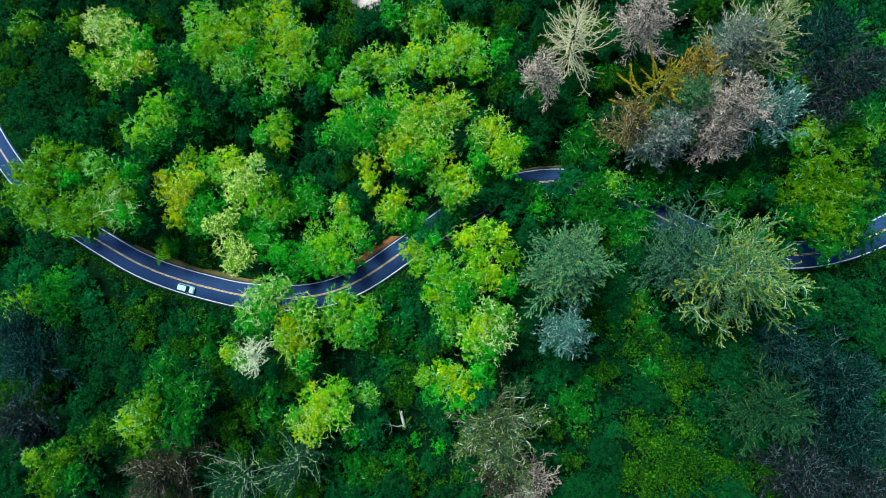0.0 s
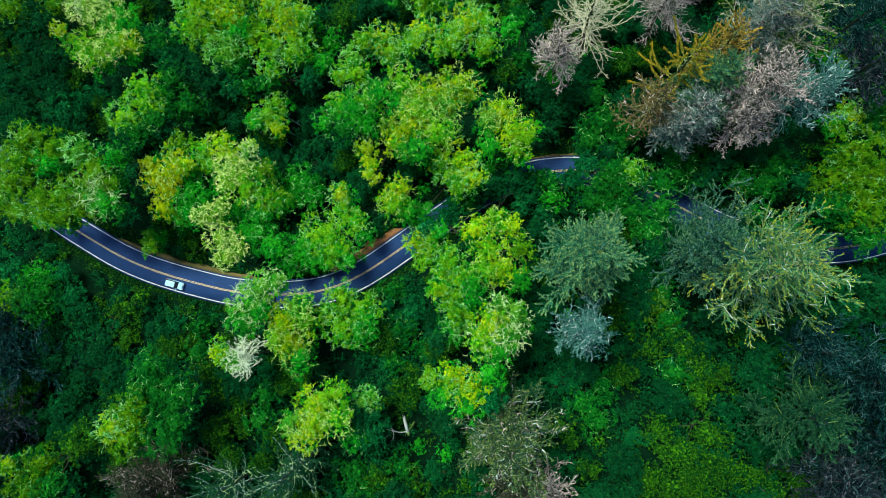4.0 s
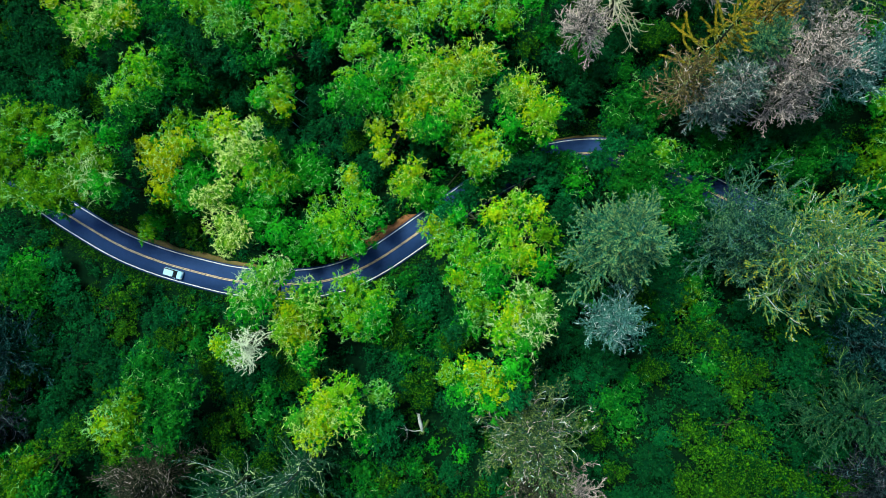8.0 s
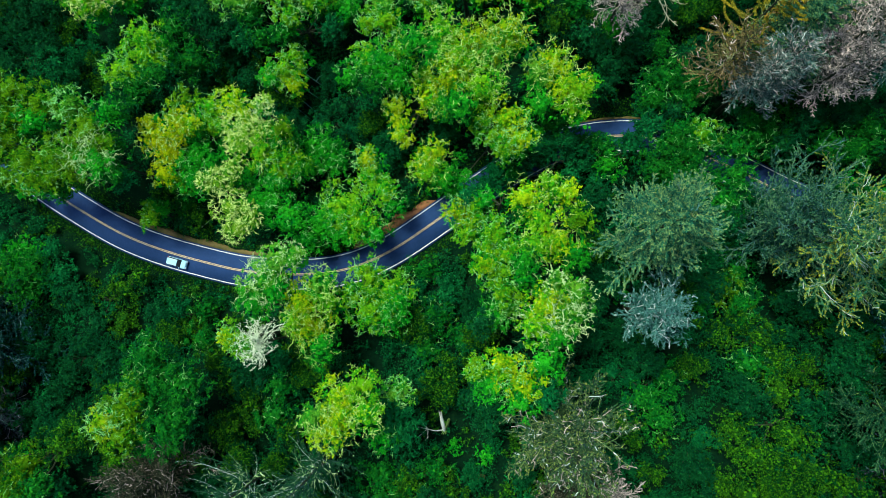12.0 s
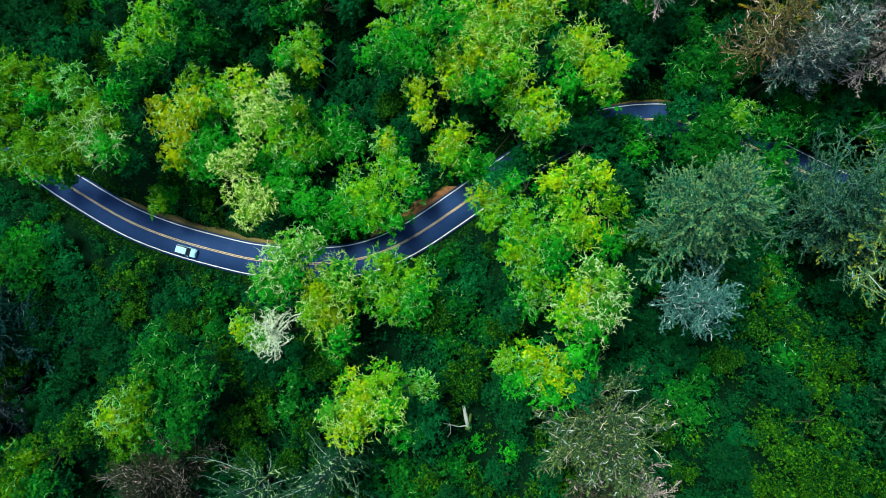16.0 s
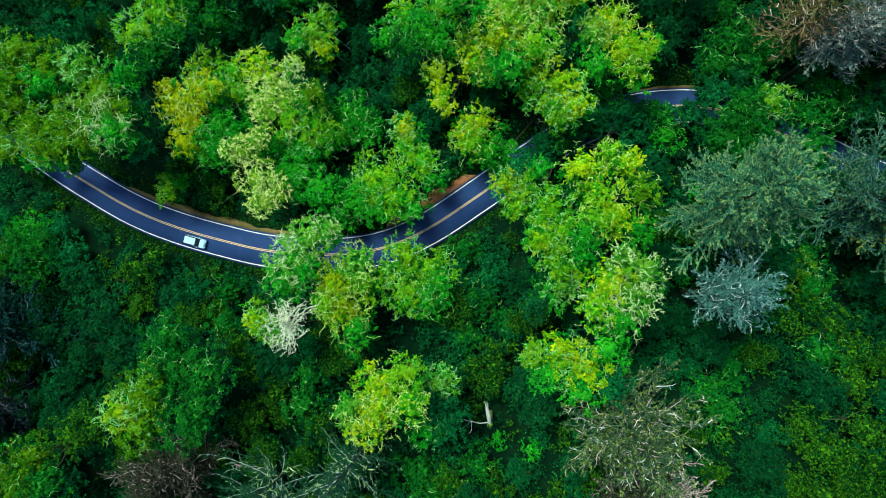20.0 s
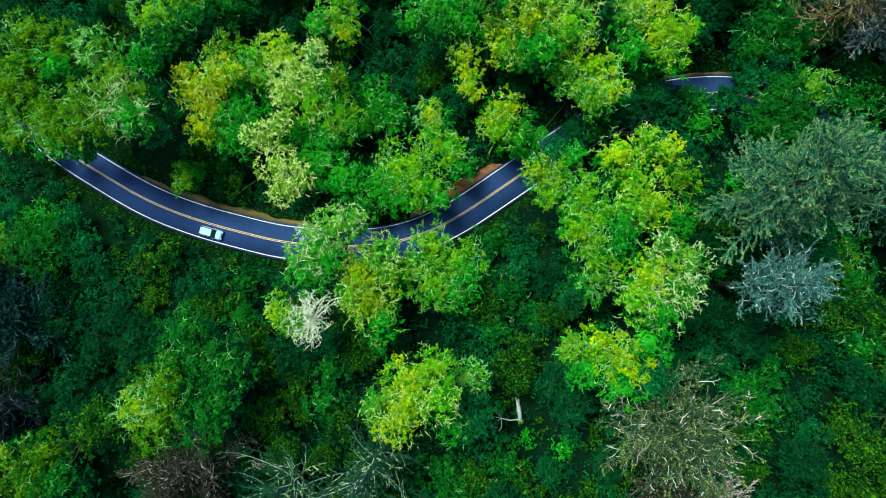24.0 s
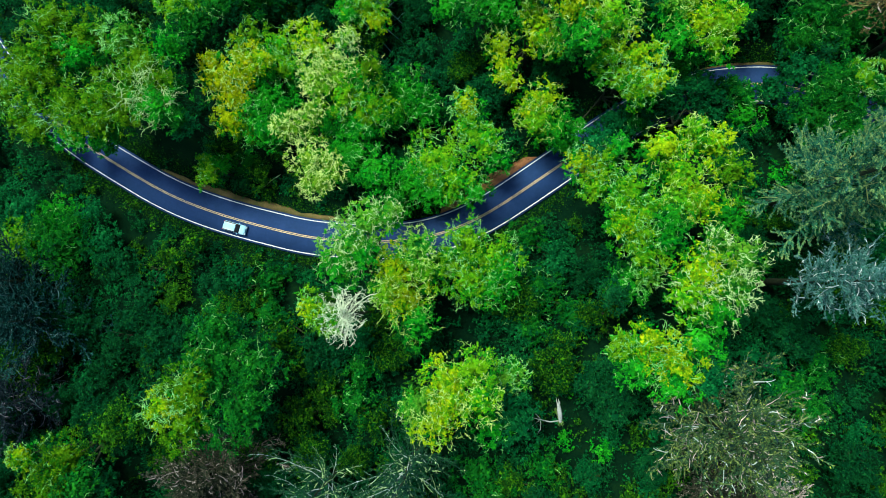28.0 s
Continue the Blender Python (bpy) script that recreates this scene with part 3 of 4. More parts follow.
    "bluegrey": ("bluegrey", (BARK_BLUE, BARK_TEAL, BARK_BLUE), 1.3, 0.7, 0.1, 0.30, 2.2, 0.9, 0.30, 13, 0.25, (0.42, BARK_BLUE, BARK_SILVER, BARK_BLUE), "grey-blue conifer with thin silvery twigs"),
    "olive": ("olive", (BARK_BLUE, BARK_OLIVE, BARK_TEAL, BARK_MOSS), 1.0, 0.75, 0.15, 0.28, 1.1, 1.25, 0.33, 26, 0.05, (0.30, BARK_LIME, BARK_SILVER, BARK_LIME), "large conifer with yellow-green branch tips"),
    "gold": ("gold", (BARK_MOSS,), 0.46, 1.0, 0.4, 0.11, 0.1, 0.35, 0.42, 80, 0.0, (0.0, BARK_MOSS), "golden-green spruce with star-shaped boughs"),
    "gold2": ("amber", (BARK_GREY, BARK_MOSS), 1.0, 0.8, 0.2, 0.16, 0.6, 0.7, 0.40, 32, 0.0, (0.15, BARK_MOSS), "amber-tinged spruce partly bare of needles"),
    "rust": ("rust", (BARK_GREY, BARK_MOSS, BARK_DARK), 1.0, 0.7, 0.3, 0.24, 1.6, 0.9, 0.32, 16, 0.1, (0.36, BARK_ROSE, BARK_MOSS, BARK_DARK), "rust-brown thinning spruce with grey twigs"),
    "pale": ("pale", (BARK_CREAM,), 1.0, 1.4, 0.3, 0.12, 1.0, 0.55, 0.26, 8, 0.4, (0.5, BARK_CREAM), "pale half-dead conifer with bleached branches"),
    "pale2": ("pale", (BARK_GREY, BARK_CREAM, BARK_OLIVE), 1.1, 0.9, 0.25, 0.20, 1.3, 0.8, 0.30, 12, 0.2, (0.35, BARK_ROSE), "pale brownish half-dead conifer"),
    "pink": ("pink", (BARK_ROSE, BARK_GREY, BARK_ROSE, BARK_DARK), 1.2, 0.7, 0.3, 0.30, 2.1, 0.9, 0.30, 12, 0.25, (0.42, BARK_ROSE), "dying conifer with pinkish grey twigs"),
    "grey": ("grey", (BARK_BLUE, BARK_TEAL, BARK_GREY), 1.2, 0.7, 0.3, 0.28, 2.1, 1.0, 0.32, 16, 0.1, (0.24, BARK_BLUE, BARK_ROSE, BARK_SILVER), "dying conifer with grey-green twigs"),
    "mixed": ("mixed", (BARK_GREY, BARK_MOSS, BARK_BLUE, BARK_OLIVE, BARK_TEAL, BARK_DARK), 1.05, 0.65, 0.0, 0.32, 1.7, 1.0, 0.34, 17, 0.1, (0.32, BARK_SILVER, BARK_ROSE, BARK_TEAL, BARK_GREY, BARK_MOSS), "thinning conifer with grey-brown twigs over olive needles"),
    "bare": ("green", (BARK_PALE, BARK_TEAL, BARK_SILVER, BARK_TEAL), 0.9, 0.75, -0.4, 0.16, 1.3, 0.7, 0.30, 16, 0.15, (0.14, BARK_PALE), "nearly bare conifer with pale ascending branches"),
    "strand": ("strand", (BARK_BLUE, BARK_OLIVE, BARK_TEAL, BARK_TEAL), 1.1, 0.7, 0.25, 0.28, 1.5, 1.2, 0.34, 20, 0.1, (0.22, BARK_BLUE), "dark teal conifer with pale bough strands"),
    # russet to purple: edge trees, their colours darkened in place of vignetting
    "russet": ("russet", (BARK_DARK, BARK_GREY, BARK_DARK), 1.2, 0.6, 0.1, 0.28, 1.9, 0.9, 0.34, 16, 0.1, (0.10, BARK_GREY), "brown-tinged dying conifer, shade put into its colour"),
    "shade": ("dark", (BARK_DARK, BARK_TEAL), 0.9, 0.6, 0.2, 0.22, 1.5, 1.1, 0.40, 16, 0.0, (0.16, BARK_DIM), "conifer with deep shade put into its needle colour"),
    "dark": ("dark", (BARK_TEAL,), 0.8, 0.7, 0.3, 0.22, 1.5, 1.2, 0.36, 22, 0.0, (0.22, BARK_DIM), "drooping blue-green conifer, vignetting put into its colour"),
    "darkgreen": ("green", (BARK_OLIVE, BARK_TEAL), 0.8, 0.7, 0.3, 0.22, 1.5, 1.2, 0.38, 22, 0.0, (0.08, BARK_OLIVE), "feathery green conifer, vignetting put into its colour"),
    "purple": ("purple", (BARK_TEAL, BARK_DARK, BARK_TEAL), 1.0, 0.7, 0.3, 0.28, 1.7, 1.0, 0.32, 16, 0.1, (0.28, BARK_LILAC, BARK_DIM), "purplish grey dying conifer, darkened for edge vignetting"),
}


def along_lines(lines, share):
    """Points at shares 0 to 1 of lines (n, points, 3), and the directions there."""
    m = lines.shape[1] - 1
    i = np.minimum((share * m).astype(int), m - 1)
    rows = np.arange(len(lines))
    a, b = lines[rows, i], lines[rows, i + 1]
    return a + (b - a) * (share * m - i)[:, None], unit(b - a)


def conifer(x, y, top, reach, kind):
    """Trunk, whorled boughs that wander, side shoots along them, and needles on every shoot, paler on the outer growth."""
    needles, barks, fullness, thick, droop, wander, shoots, shoot_len, needle_len, needle_dense, bare, (pale_share, *pale_barks), words = KINDS[kind]
    gz = float(ground(x, y)[0])
    h = top - gz
    tree = new("conifer_tree")
    tree.location = (x, y, gz)
    tagged(tree, words, "tree", "forest conifers")
    trunk, rest = Heap(), Heap()
    tz = np.linspace(-0.4, h, 9)
    bend = RNG.normal(0, 0.15, 2)
    trunk.add(tube(np.stack([bend[0] * np.sin(tz * 0.2), bend[1] * np.sin(tz * 0.23), tz], 1), np.linspace(0.016 * h + 0.12, 0.03, 9), 8))
    trunk.link("trunk", BARK_DARK, tree)
    low = max(0.2, 1 - 2.5 * reach / h)
    count = int((30 + 5.5 * reach) * fullness)
    uneven = 1 + 0.16 * np.sin(np.linspace(0, 2 * np.pi, 64) * 3 + RNG.uniform(0, 6)) + RNG.normal(0, 0.10, 64)
    boughs, offshoots, boughs_len, offshoot_len = [], [], [], []
    for i in range(count):
        f = low + (0.985 - low) * ((i + RNG.uniform(0.1, 0.9)) / count) ** 0.85
        az = i * 2.39996 + RNG.normal(0, 0.35)
        g = (f - low) / (1 - low)
        ln = reach * min(1.0, 1.2 * (1 - g) ** 0.7) * RNG.uniform(0.6, 1.1) * uneven[int(az / 6.2832 * 64) % 64] + 0.5
        turn = az + RNG.normal(0, 0.12) + np.cumsum(np.concatenate([[0], RNG.normal(0, wander, 8)])) + RNG.normal(0, 0.12) * np.arange(9)
        step = np.stack([np.cos(turn), np.sin(turn)], 1) * ln / 8
        t = np.linspace(0, 1, 9)
        p = np.zeros((9, 3))
        p[1:, :2] = np.cumsum(step[:-1], 0)
        p[:, 2] = f * h + ln * ((0.8 * g - droop * (1 - g)) * t + 0.2 * t ** 3) + np.cumsum(RNG.normal(0, 0.03 * wander * ln, 9))
        n = max(2, int(ln * shoots))
        s = np.clip(np.linspace(0.16, 0.97, n) + RNG.normal(0, 0.03, n), 0.1, 0.99)
        q0, way = along_lines(np.repeat(p[None], n, 0), s)
        side = np.stack([-way[:, 1], way[:, 0], np.zeros(n)], 1) * np.where(np.arange(n) % 2, 1, -1)[:, None]
        l2 = np.minimum(0.42 * ln * (1.05 - s) + 0.45, 2.6) * RNG.uniform(0.5, 1.25, n) * shoot_len
        out = unit(way * RNG.uniform(0.5, 1.1, n)[:, None] + side * RNG.uniform(0.5, 1.1, n)[:, None] + np.array([0, 0, 1]) * RNG.uniform(-0.25, 0.25, n)[:, None])
        q = crooked(q0, out, l2, 3, wander * 0.9)
        q += (way * (0.18 * l2)[:, None])[:, None] * (np.linspace(0, 1, 4) ** 2)[None, :, None]
        q[..., 2] += (0.12 * l2)[:, None] * np.linspace(0, 1, 4) ** 2
        bough = Heap()
        bough.add(tube(p, np.linspace(0.06, 0.016, 9) * thick * (0.7 + 0.06 * ln), 4))
        bough.add(tubes(q, np.linspace(0.028, 0.011, 4) * thick))
        boughs.append(p)
        boughs_len.append(ln)
        offshoots.append(q)
        offshoot_len.append(l2)
        if ln > reach * 0.72:
            bough.link("bough", barks[int(RNG.integers(0, len(barks)))], tree)
        else:
            rest.add((np.concatenate(bough.v), np.concatenate(bough.q)))
    if pale_share:
        # bare, bleached shoots that stand up out of the needles
        every = np.concatenate(offshoots)
        lens = np.concatenate(offshoot_len)
        pick = RNG.random(len(every)) < pale_share
        start, end = every[pick, 0], every[pick, -1]
        bones = crooked(start + np.array([0, 0, 0.12]), unit(end - start + np.array([0, 0, 0.25])), lens[pick] * RNG.uniform(0.8, 1.25, pick.sum()), 4, wander * 0.9)
        forks = crooked(bones[:, 2], unit(bones[:, 3] - bones[:, 1] + RNG.normal(0, 0.35, (len(bones), 3))), lens[pick] * 0.35, 2, 0.4)
        for k, bark in enumerate(pale_barks):
            heap = Heap()
            heap.add(tubes(bones[k::len(pale_barks)], np.linspace(0.068, 0.026, 5)))
            heap.add(tubes(forks[k::len(pale_barks)], np.array([0.040, 0.032, 0.018])))
            heap.link("twig_layer", bark, tree, "bare pale shoots standing out of the needles", "stuff")
    inner, outer = Heap(), Heap()
    for lines, lens, first in ((np.array(boughs), np.array(boughs_len), 0.22), (np.concatenate(offshoots), np.concatenate(offshoot_len), 0.05)):
        m = int(lens.sum() * needle_dense)
        row = RNG.choice(len(lines), m, p=lens / lens.sum())
        s = first + (1 - first) * RNG.random(m)
        leafy = RNG.random(len(lines))[row] > bare
        row, s = row[leafy], s[leafy]
        m = len(row)
        pos, way = along_lines(lines[row], s)
        side = unit(np.cross(way, np.array([0, 0, 1.0]))) * RNG.choice([-1, 1], m)[:, None]
        d = unit(way * RNG.uniform(0.5, 1.2, m)[:, None] + side * RNG.uniform(0.1, 1.0, m)[:, None] + np.array([0, 0, 1]) * RNG.uniform(-0.4, 0.45, m)[:, None])
        ln = needle_len * RNG.uniform(0.6, 1.4, m) * (1.15 - 0.45 * s)
        at = pos + d * (ln / 2)[:, None] + RNG.normal(0, 0.03, (m, 3))
        face = np.array([0, 0, 1.0]) + RNG.normal(0, 0.5, (m, 3))
        width = RNG.uniform(0.08, 0.20, m)
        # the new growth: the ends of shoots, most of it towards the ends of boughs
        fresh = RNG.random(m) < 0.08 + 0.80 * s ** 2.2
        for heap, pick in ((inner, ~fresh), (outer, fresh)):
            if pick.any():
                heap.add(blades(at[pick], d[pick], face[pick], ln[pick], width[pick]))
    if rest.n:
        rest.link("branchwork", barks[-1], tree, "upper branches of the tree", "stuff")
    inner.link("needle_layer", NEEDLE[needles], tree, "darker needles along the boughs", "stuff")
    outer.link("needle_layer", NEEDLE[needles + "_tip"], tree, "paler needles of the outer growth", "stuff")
    return tree


def dead_top(x, y, z, r, count, thin, words, low=0.2, bark=None):
    """A bare crown of bleached, forking branches on a dead stem."""
    gz = float(ground(x, y)[0])
    tree = new("dead_tree")
    tree.location = (x, y, gz)
    tagged(tree, words, "dead tree")
    h = z - gz - r * 0.8
    stem = Heap()
    stem.add(tube([(0, 0, -0.3), (0.2, 0.1, h * 0.5), (0, 0, h)], [0.28, 0.2, 0.12], 7))
    stem.link("trunk", BARK_DARK, tree)
    for i in range(count):
        a, e = i * 2.4 + RNG.normal(0, 0.3), RNG.uniform(low, 1.35)
        d = np.array([np.cos(a) * np.cos(e), np.sin(a) * np.cos(e), np.sin(e)])
        branch = Heap()
        p = crooked((0, 0, h - RNG.uniform(0, r * 0.5)), d, r * RNG.uniform(0.7, 1.1), 7, 0.3)
        branch.add(tube(p, np.linspace(thin * 1.8, thin * 0.6, 8), 4))
        for _ in range(13):
            k = int(RNG.integers(2, 8))
            q = crooked(p[k], unit(d * 0.5 + RNG.normal(0, 0.8, 3)), r * RNG.uniform(0.12, 0.36), 4, 0.5)
            branch.add(tube(q, np.linspace(thin, thin * 0.55, 5), 3))
        branch.link("branch", bark or BARK_WHITE, tree)
    fine = Heap()
    twigs(fine, (0, 0, h - 0.1 * r), r * 0.72, int(count * 1.1), thin * 0.8, 4)
    fine.link("twig_layer", bark or BARK_WHITE, tree, "tangle of fine bare twigs", "stuff")
    return tree


broadleaf(25.5, "-105.1,31.4,4.1,O -106.6,26.2,5.0,O -99.7,29.0,4.6,O -98.7,24.9,3.3,G -91.5,28.1,3.6,P -89.4,24.2,4.2,O -85.1,26.6,3.2,G -103.6,18.5,4.8,O -97.0,18.4,5.1,O -99.0,15.2,3.8,O -91.3,19.1,4.3,O -91.4,15.8,3.5,O -85.9,20.9,3.9,O -85.2,16.7,4.0,G -107.5,21.6,3.5,O -95.4,14.2,3.4,O -82.7,14.7,2.5,H")
broadleaf(18.2, "-79.8,23.6,3.7,Y -77.4,21.3,3.8,Y -73.9,25.6,3.3,Y -78.0,16.8,2.8,Y -71.6,25.8,2.1,K -80.7,26.0,2.2,Y -75.8,24.2,2.9,Y")
broadleaf(15.6, "-74.7,31.3,3.2,O -77.0,29.3,2.7,K -70.5,29.8,3.8,L -72.7,21.6,4.3,G -73.7,16.6,4.1,G -69.1,26.2,3.4,L -75.5,15.4,2.6,O -69.8,19.7,3.4,G -71.8,15.0,3.5,G")
broadleaf(18.3, "-65.0,30.8,2.8,K -62.6,28.4,2.8,K -63.0,25.6,3.6,W -59.6,24.3,3.0,W -62.4,22.0,2.5,W -57.6,29.3,1.9,W -55.9,23.8,4.1,G -58.3,20.4,3.5,L -53.6,24.4,2.7,O")
broadleaf(20.3, "-64.9,14.6,2.7,W -62.2,16.5,2.0,W -63.1,10.2,3.4,W -59.6,7.7,2.9,W -61.6,5.4,2.4,W -66.8,14.3,1.8,W")
broadleaf(17.0, "-56.6,16.2,5.7,G -58.6,11.1,4.9,G -53.6,8.1,4.6,G -54.5,18.7,4.6,L")
broadleaf(13.5, "-49.1,22.5,4.9,G -51.5,19.3,4.1,G -46.0,19.8,3.8,G")
broadleaf(13.0, "-43.9,10.6,5.6,L -39.9,7.7,4.5,L -48.0,7.8,4.1,G -50.5,4.1,3.3,G -43.9,6.0,4.0,G -37.2,5.4,2.6,G")
broadleaf(13.6, "-38.8,19.6,2.7,K -38.5,16.4,3.2,L -35.2,13.4,3.2,L -33.2,10.5,2.4,G")
broadleaf(12.9, "-25.8,20.6,3.4,K -26.8,17.0,3.7,L -23.9,16.3,3.4,G -28.1,18.9,2.6,K")
broadleaf(13.6, "-33.3,30.1,2.7,K -32.3,26.4,2.7,K -31.4,23.5,1.8,K -26.6,31.9,4.2,K -27.9,35.8,3.2,L -23.8,29.2,2.6,L")
broadleaf(22.0, "-18.2,38.7,4.7,K -20.6,35.8,4.2,L -15.1,36.8,4.2,P -21.9,32.8,4.2,K -12.1,40.3,4.5,K -23.7,41.4,3.8,L -16.4,30.9,4.4,L -28.7,39.7,3.0,G -20.1,27.3,3.9,G -24.9,37.2,2.8,G")
broadleaf(17.3, "-3.9,36.5,4.1,K -1.1,32.1,4.3,K -6.4,34.2,3.0,P -5.8,28.6,3.3,G 1.4,30.8,3.0,L -0.2,27.8,2.8,L")
broadleaf(17.7, "-11.9,26.0,4.2,K -14.4,23.0,3.5,L -9.5,22.3,3.5,K -16.9,26.2,3.0,L -12.0,19.9,2.5,L")
broadleaf(16.6, "-35.9,37.9,4.8,G -39.1,39.3,3.0,L -31.9,40.9,3.5,L -41.8,35.5,3.0,G -32.6,34.6,3.7,G -37.9,33.5,3.2,H")
broadleaf(15.4, "-36.1,49.5,3.3,P -35.0,45.8,3.0,L -38.4,45.7,2.5,L")
broadleaf(15.8, "-29.6,53.8,4.4,K -33.0,53.3,2.8,L -27.0,50.4,3.3,L")
broadleaf(15.8, "-20.5,55.2,3.6,K -22.4,52.1,3.0,L -17.3,50.6,2.2,L")
broadleaf(15.9, "-11.4,56.7,5.2,K -7.0,51.4,3.8,L -14.0,52.4,3.8,L -7.0,56.5,3.5,L -1.9,54.3,3.0,G")
broadleaf(14.6, "-20.7,62.6,3.7,L -17.4,64.4,3.7,L -26.7,64.9,3.1,G")
broadleaf(17.1, "-51.4,58.9,5.8,K -55.5,53.9,4.9,L -48.7,52.3,4.8,L -54.1,64.3,5.6,K -47.3,58.7,3.4,L -58.3,57.3,3.8,O -54.2,48.0,3.4,L")
broadleaf(17.3, "-66.5,61.7,6.7,K -72.8,64.6,5.3,L -65.2,52.4,5.0,P -69.4,56.5,4.5,O -62.4,56.8,3.9,G -74.3,58.7,3.7,L -59.6,64.6,3.9,O")
broadleaf(17.2, "-98.8,64.7,5.1,W -94.4,62.4,4.6,W -91.6,54.9,4.5,L -100.4,55.3,4.3,L -87.2,54.0,3.2,K -104.0,58.2,2.0,K -96.7,52.4,3.9,L -90.8,59.6,4.2,G")
broadleaf(17.8, "-83.8,44.5,4.0,L -83.6,40.5,4.9,L -88.1,38.0,4.0,L -85.3,34.3,4.0,H -80.8,36.9,3.6,H")
broadleaf(14.5, "-76.4,42.1,5.5,H -74.1,50.2,5.5,D -80.6,53.1,4.1,B -82.0,56.6,4.1,H -70.6,46.0,3.6,D -79.2,47.0,4.0,H")
broadleaf(12.4, "-61.6,45.6,3.6,H -57.4,46.1,3.2,H -67.3,49.2,3.6,D")
broadleaf(10.8, "-55.0,42.3,2.6,L -57.2,39.0,3.8,L -55.1,36.2,2.6,K -60.0,37.7,2.9,G")
broadleaf(21.8, "-55.9,-4.1,4.7,P -53.1,-0.5,3.3,P -57.2,-7.8,3.7,G -49.5,0.8,2.3,P -53.4,-5.9,3.1,G")
broadleaf(19.3, "-49.1,-7.9,3.9,K -45.5,-4.1,3.3,P -44.6,-7.8,3.1,L -47.2,-12.4,4.4,K -45.3,-15.8,3.4,G -49.8,-11.0,2.9,L")
broadleaf(15.5, "-38.2,-2.4,3.6,L -33.5,-6.1,4.9,L -37.6,-9.3,4.4,L -41.3,-6.2,2.9,L -33.7,-10.5,3.9,G -31.8,-8.0,3.3,G")
broadleaf(23.0, "-60.1,-14.1,2.1,K -61.1,-12.5,1.6,L -58.1,-15.5,2.1,L")
broadleaf(25.3, "-39.8,-23.5,3.9,K -41.0,-28.8,4.2,K -35.8,-21.1,3.1,L -35.0,-25.7,3.4,L -44.0,-26.8,2.8,P -39.2,-25.8,3.0,K")
broadleaf(20.1, "-32.0,-26.8,4.5,B -29.8,-30.3,4.1,B -31.0,-23.1,2.8,P -33.5,-31.0,3.3,G")
broadleaf(25.2, "-80.0,-27.5,4.8,O -78.9,-31.6,4.0,O -82.2,-28.7,3.2,K -77.5,-24.5,3.6,O -74.4,-21.3,5.8,H -69.3,-23.0,4.9,H -71.3,-29.6,5.2,H -75.0,-17.2,4.1,H")
broadleaf(19.4, "-104.4,-40.1,4.9,O -100.3,-43.1,4.5,H -96.8,-34.7,5.0,S -109.4,-38.6,2.2,K -91.9,-32.7,4.3,S -105.9,-44.6,4.6,O -89.2,-28.8,3.6,D")
broadleaf(8.0, "-122.8,2.3,6.1,B -124.4,-3.4,6.1,L -114.2,-4.1,7.0,H -116.5,1.6,4.6,G -109.5,3.0,3.4,B -107.2,-2.7,4.4,B")
broadleaf(20.6, "-20.4,8.6,2.9,K -17.7,8.6,3.1,L -18.7,5.0,2.9,L -15.9,10.3,2.4,G -18.9,11.0,2.7,B")
broadleaf(20.9, "-8.6,11.4,3.8,K -6.3,7.3,3.6,L -1.9,11.3,3.3,K -3.4,3.1,4.3,K -6.9,2.5,3.3,L -0.4,1.3,2.9,G -4.5,13.1,2.6,L 0.2,7.2,2.8,O")
broadleaf(21.2, "-13.8,4.9,3.1,L -11.6,1.3,2.9,L -15.2,2.5,2.4,L")
broadleaf(23.8, "-16.0,-1.0,2.3,K -13.1,-2.7,3.3,L -12.6,-5.6,2.8,L -9.3,-3.3,2.8,G -8.8,-0.4,2.3,G")
broadleaf(27.4, "-5.4,-7.1,4.0,K -2.1,-9.2,3.6,P -7.7,-11.0,3.2,L -3.8,-12.6,3.2,G -0.8,-5.4,2.7,P -4.3,-3.7,2.2,P")
broadleaf(27.7, "-12.7,-17.5,3.9,K -9.4,-19.7,3.6,K -14.4,-20.3,3.2,G -6.0,-16.9,3.4,G -9.9,-22.5,3.2,G -5.5,-21.8,3.0,B -16.6,-17.6,2.1,L")
broadleaf(21.3, "-14.0,-9.8,3.1,G -16.4,-11.0,2.4,D -11.6,-8.1,2.4,P")
broadleaf(9.5, "-14.1,15.9,2.9,B -8.8,18.7,3.2,B -3.8,21.7,3.2,B -6.1,25.2,2.6,G -0.3,22.9,2.4,B -2.6,27.2,2.6,H")
broadleaf(10.7, "14.9,25.6,2.9,B 20.5,25.2,3.2,H 26.0,22.8,3.2,H 30.2,21.6,3.4,H")
broadleaf(13.3, "-120.4,23.2,4.6,O -118.5,28.0,4.2,O -124.5,29.5,4.2,O -110.6,15.7,3.4,G -105.3,15.0,3.0,G -118.2,17.6,3.5,O -121.5,19.6,3.4,O -125.5,24.0,3.4,O")
broadleaf(10.3, "18.2,35.3,4.9,H 22.0,32.0,4.8,H 15.7,31.5,4.0,H 24.5,33.8,3.5,H 19.4,28.9,3.5,D")
broadleaf(6.5, "3.6,21.3,4.0,B 7.5,19.3,3.2,G 1.0,18.1,3.2,B 5.6,16.7,3.2,B 2.3,23.0,2.3,B 6.9,23.4,2.3,B 11.5,23.8,2.3,B")
broadleaf(11.4, "18.5,22.2,4.7,H 22.2,20.8,4.7,H 19.1,16.5,5.2,H 24.6,23.9,3.2,L 15.4,17.8,3.4,H 24.0,15.2,3.9,H")
